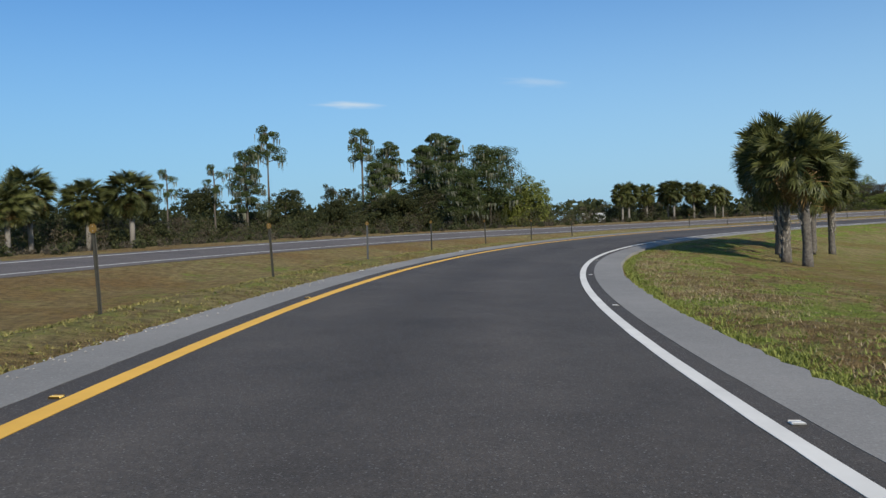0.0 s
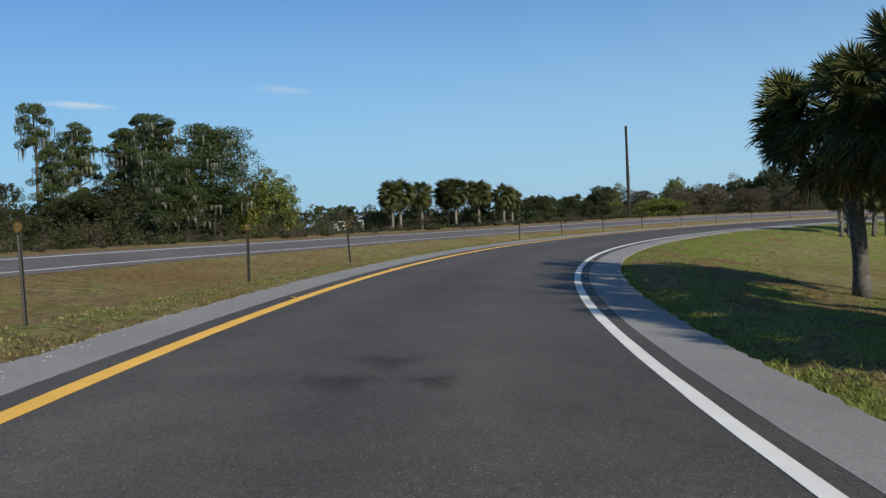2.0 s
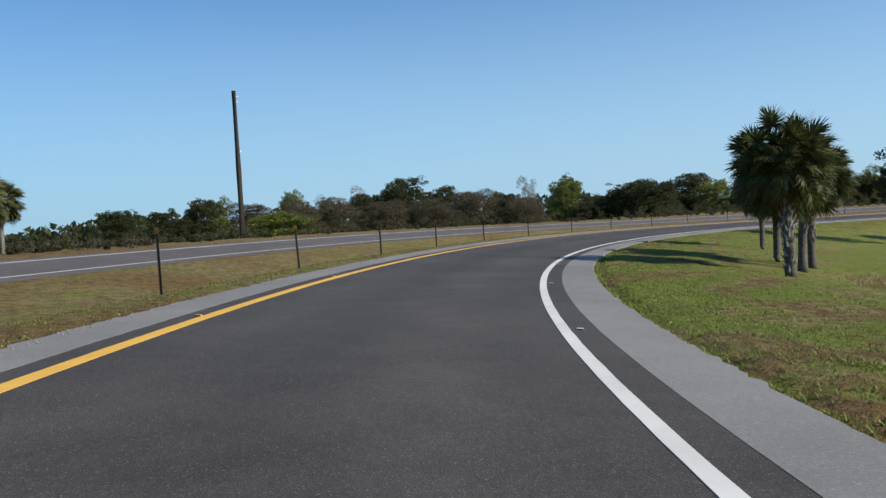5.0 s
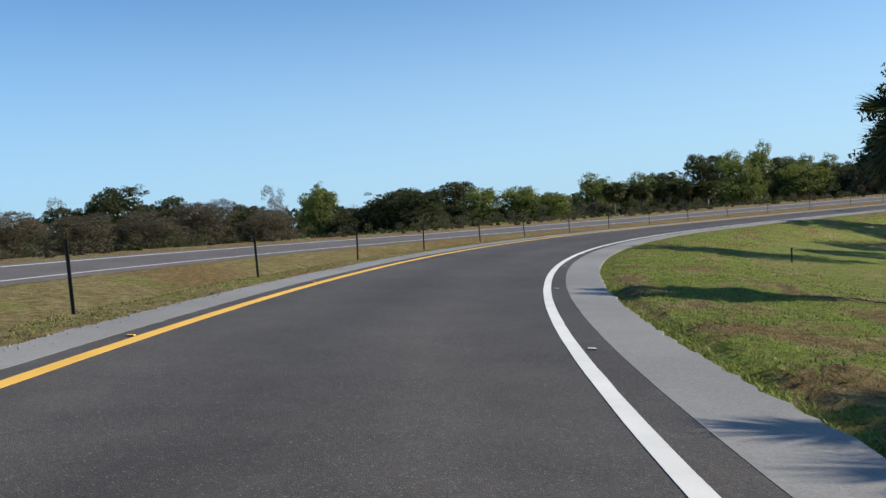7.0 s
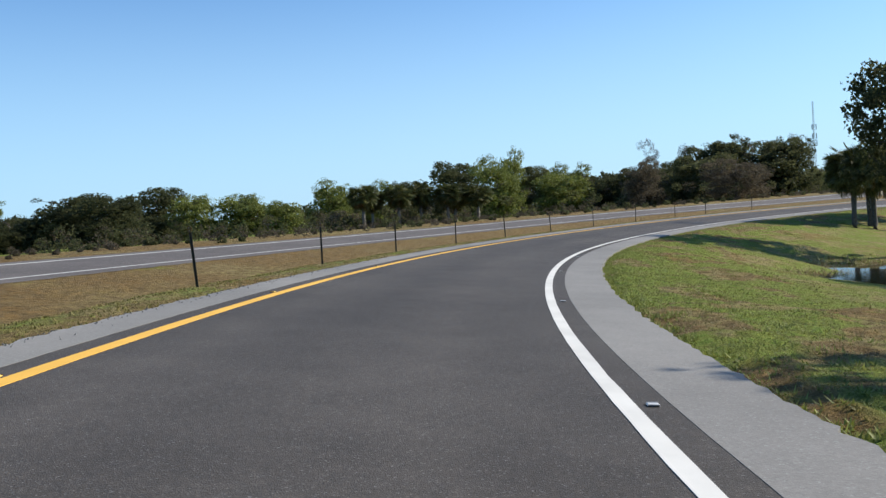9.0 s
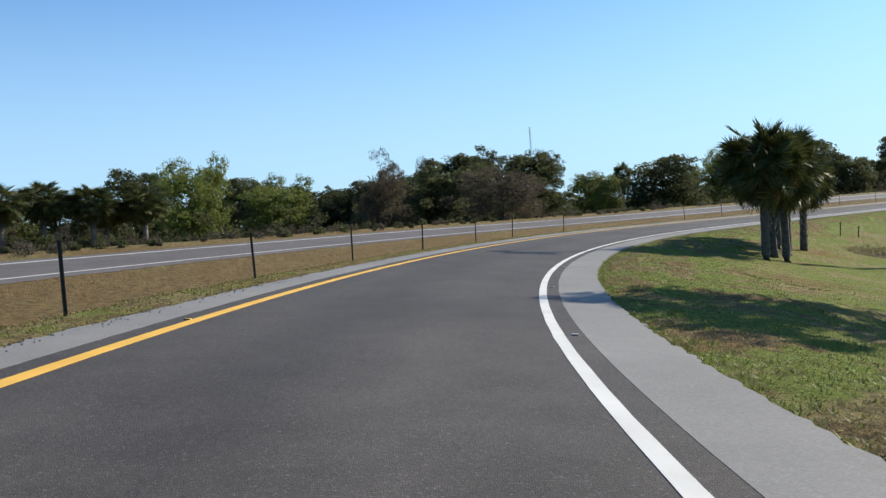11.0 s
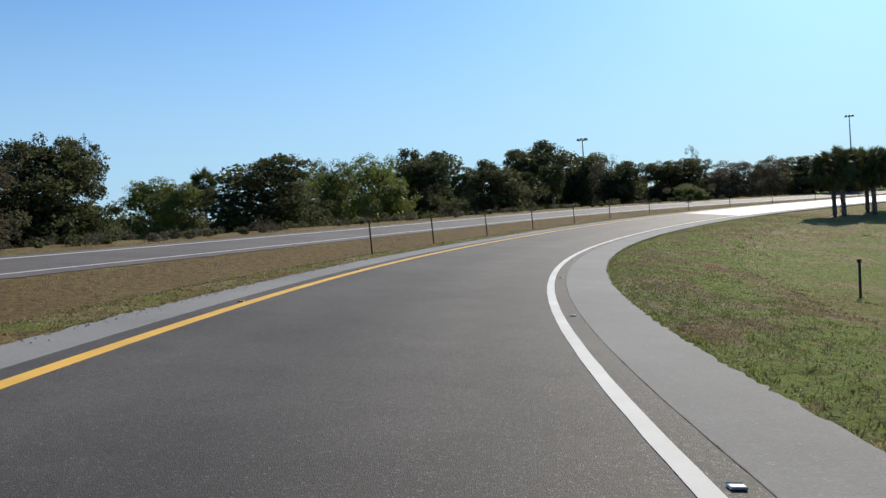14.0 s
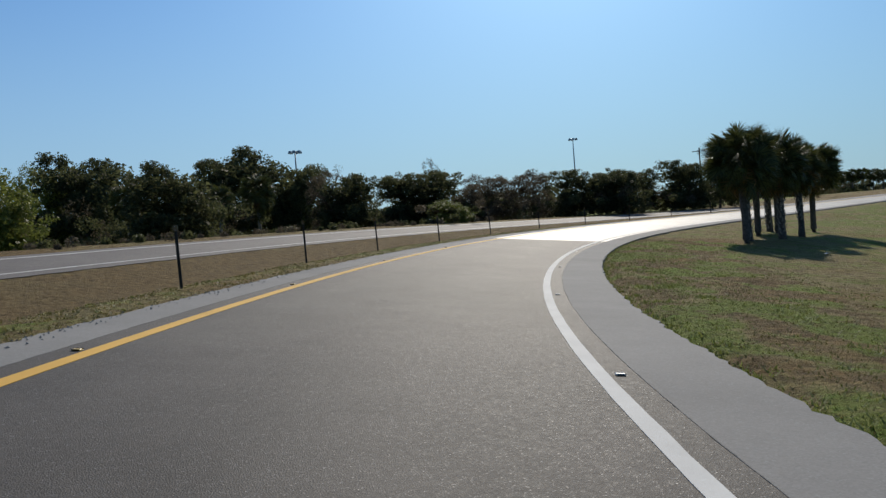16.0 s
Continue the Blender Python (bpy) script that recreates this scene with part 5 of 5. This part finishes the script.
for k, (c, r, deep) in enumerate(PITS):
    pool(c, gz(c.x, c.y) + (0.4, 0.55, 0.58, 0.33)[k], r * 1.0, r * 0.66, math.degrees(np.interp((107, 178, 190, 242)[k], SS, TH)) + 90, k)


def bank(rng, n):
    k = rng.integers(0, 4, n)
    s0, d0 = np.array([107, 178, 190, 242])[k], np.array([12.4, 10.5, 12.0, 11.8])[k]
    rr = np.array([6.0, 6.5, 7.0, 5.0])[k]
    an = rng.uniform(0, 2 * np.pi, n)
    q = rng.normal(0.85, 0.2, n)
    return s0 + rr * 0.72 * q * np.sin(an), d0 + rr * 0.45 * q * np.cos(an)


tufts("ditch_reeds", "grey-brown reeds along the ditch bank", 6000, M_STRAW, 31, 0.06, 0.25, bank, 5, 0.012)
tufts("ditch_reeds", "dark green rushes along the ditch bank", 3500, M_WEED, 32, 0.05, 0.2, bank, 5, 0.014)


# ---------------------------------------------------------------- poles, masts, far vehicle
def utility_pole(x, y, h, r, arm=False):
    root = new("utility_pole")
    z = gz(x, y)
    root.matrix_basis = pose(x, y, z - 0.1)
    v, f = [], []
    tube(v, f, [(0, 0, 0), (0.01, 0, h * 0.5), (0.0, 0, h)], [r * 1.2, r, r * 0.78], 12)
    part("shaft", mesh_from("shaft", v, f, M_POLE, True), root)
    bits = [(r, 0, h - 0.5), (r * 0.9, 0.1, h - 1.0), (r, 0, h * 0.62)]
    for k, (bx, by, bz) in enumerate(bits):
        bm = bmesh.new()
        bmesh.ops.create_cone(bm, segments=8, radius1=0.07, radius2=0.045, depth=0.28, cap_ends=True)
        part("insulator", bm_mesh("insulator", bm, M_GALV), root, "pale grey insulator bracket", pose(bx + 0.08, by, bz, 0, 60, 0))
    if arm:
        bm = bmesh.new()
        bmesh.ops.create_cube(bm, size=1, matrix=Matrix.Diagonal((2.4, 0.12, 0.12, 1)))
        part("crossarm", bm_mesh("crossarm", bm, M_POLE), root, "", pose(0, 0, h - 0.6, 0, 0, 20))
    return tagged(root, "tall dark creosoted wooden utility pole", "utility pole")


utility_pole(66.8, 138.7, 14.4, 0.24)
utility_pole(228.7, -81.9, 10.5, 0.14, True)
utility_pole(229.6, -92.0, 11.2, 0.12, True)


def high_mast(x, y, top, heads=None):
    root = new("light_mast")
    z = gz(x, y)
    h = top - z
    root.matrix_basis = pose(x, y, z - 0.1)
    v, f = [], []
    tube(v, f, [(0, 0, 0), (0, 0, h * 0.5), (0, 0, h)], [0.3, 0.2, 0.1], 10)
    part("shaft", mesh_from("shaft", v, f, M_GALV, True), root)
    v, f = [], []
    ring = [(0.75 * math.cos(a), 0.75 * math.sin(a), h - 0.15) for a in [2 * math.pi * k / 12 for k in range(13)]]
    tube(v, f, ring, [0.05] * 13, 5)
    part("ring", mesh_from("ring", v, f, M_GALV), root)
    for hx, hy in heads or [(0.95 * math.cos(k * 1.047), 0.95 * math.sin(k * 1.047)) for k in range(6)]:
        bm = bmesh.new()
        bmesh.ops.create_cone(bm, segments=10, radius1=0.36, radius2=0.22, depth=0.45, cap_ends=True)
        part("luminaire", bm_mesh("luminaire", bm, M_GALV), root, "", pose(hx, hy, h - 0.25))
    return tagged(root, "high grey steel light mast above the trees", "light mast", "light masts")


high_mast(157.4, 70.6, 16.3, ((0.8, 0.95), (-0.3, 0.45), (0.3, -0.75), (-0.8, -0.65)))
high_mast(276.5, -136.7, 21.2)
high_mast(290.8, -49.5, 16.3)


def lattice_mast(x, y, top):
    root = new("radio_mast")
    z = gz(x, y)
    h = top - z
    root.matrix_basis = pose(x, y, z - 0.1)
    legs = [(0.45 * math.cos(a), 0.45 * math.sin(a)) for a in (0, 2.094, 4.189)]
    for lx, ly in legs:
        v, f = [], []
        tube(v, f, [(lx, ly, 0), (lx * 0.6, ly * 0.6, h)], [0.06, 0.05], 5)
        part("leg", mesh_from("leg", v, f, M_GALV), root)
    v, f = [], []
    n = 36
    for k in range(n):
        u0, u1 = k / n, (k + 1) / n
        for j in range(3):
            a, b = legs[j], legs[(j + 1) % 3]
            s0, s1 = 1 - 0.4 * u0, 1 - 0.4 * u1
            tube(v, f, [(a[0] * s0, a[1] * s0, h * u0), (b[0] * s1, b[1] * s1, h * u1)], [0.03, 0.03], 3)
    part("bracing", mesh_from("bracing", v, f, M_GALV), root)
    for z2 in (0.55, 0.62, 0.72):
        for j in range(3):
            bm = bmesh.new()
            bmesh.ops.create_cube(bm, size=1, matrix=Matrix.Diagonal((0.3, 0.3, 2.2, 1)))
            part("antenna", bm_mesh("antenna", bm, M_WHITEWALL), root, "", pose(legs[j][0] * 2, legs[j][1] * 2, h * z2))
    return tagged(root, "slender grey lattice radio mast far beyond the woods", "radio mast")


lattice_mast(449.5, 13.5, 37.0)


def camper(x, y, turn):
    root = new("camper_trailer")
    root.matrix_basis = pose(x, y, gz(x, y), 0, 0, turn)
    bm = bmesh.new()
    bmesh.ops.create_cube(bm, size=1, matrix=Matrix.Translation((0, 0, 1.55)) @ Matrix.Diagonal((6.0, 2.4, 2.1, 1)))
    bmesh.ops.bevel(bm, geom=bm.edges[:], offset=0.22, segments=3, affect="EDGES")
    part("body", bm_mesh("body", bm, M_WHITEWALL), root, "white ribbed body")
    for wx in (-1.9, -0.4, 1.6):
        bm = bmesh.new()
        bmesh.ops.create_cube(bm, size=1, matrix=Matrix.Diagonal((0.9, 0.03, 0.6, 1)))
        part("window", bm_mesh("window", bm, M_DARKGLASS), root, "dark window", pose(wx, -1.21, 1.8))
    for wx in (-0.6, 0.5):
        bm = bmesh.new()
        bmesh.ops.create_cone(bm, segments=14, radius1=0.36, radius2=0.36, depth=0.2, cap_ends=True)
        part("wheel", bm_mesh("wheel", bm, M_POLE), root, "", pose(wx, -1.05, 0.36, 90, 0, 0))
    return tagged(root, "white camper trailer parked before the far woods", "trailer")


camper(33.5, 180.0, 15)


# ---------------------------------------------------------------- litter
def scrap(s, d, size, seed):
    rng = random.Random(seed)
    bm = bmesh.new()
    bmesh.ops.create_grid(bm, x_segments=3, y_segments=3, size=size)
    for v in bm.verts:
        v.co.z += rng.uniform(0, size * 0.5)
    bmesh.ops.solidify(bm, geom=bm.faces[:], thickness=0.003)
    p = at(s, d)
    ob = new("litter_scrap", bm_mesh("litter_scrap", bm, M_LITTER))
    up = gz(p.x, p.y) if d < -5.5 or d > 1.2 else p.z + 0.006
    ob.matrix_basis = pose(p.x, p.y, up + 0.004, 0, 0, rng.uniform(0, 180))
    tagged(ob, "crumpled white scrap of litter by the road", "litter", "scraps of litter")


for k, (s, d, size) in enumerate(((31.5, -5.35, 0.08), (46, -5.6, 0.07), (118, -7.4, 0.06), (217, 3.2, 0.09), (221, 4.6, 0.07), (228, -6.4, 0.06), (262, 3.0, 0.05), (20, -5.4, 0.05), (132, 5.5, 0.07), (296, 9.0, 0.1))):
    scrap(s, d, size, k)
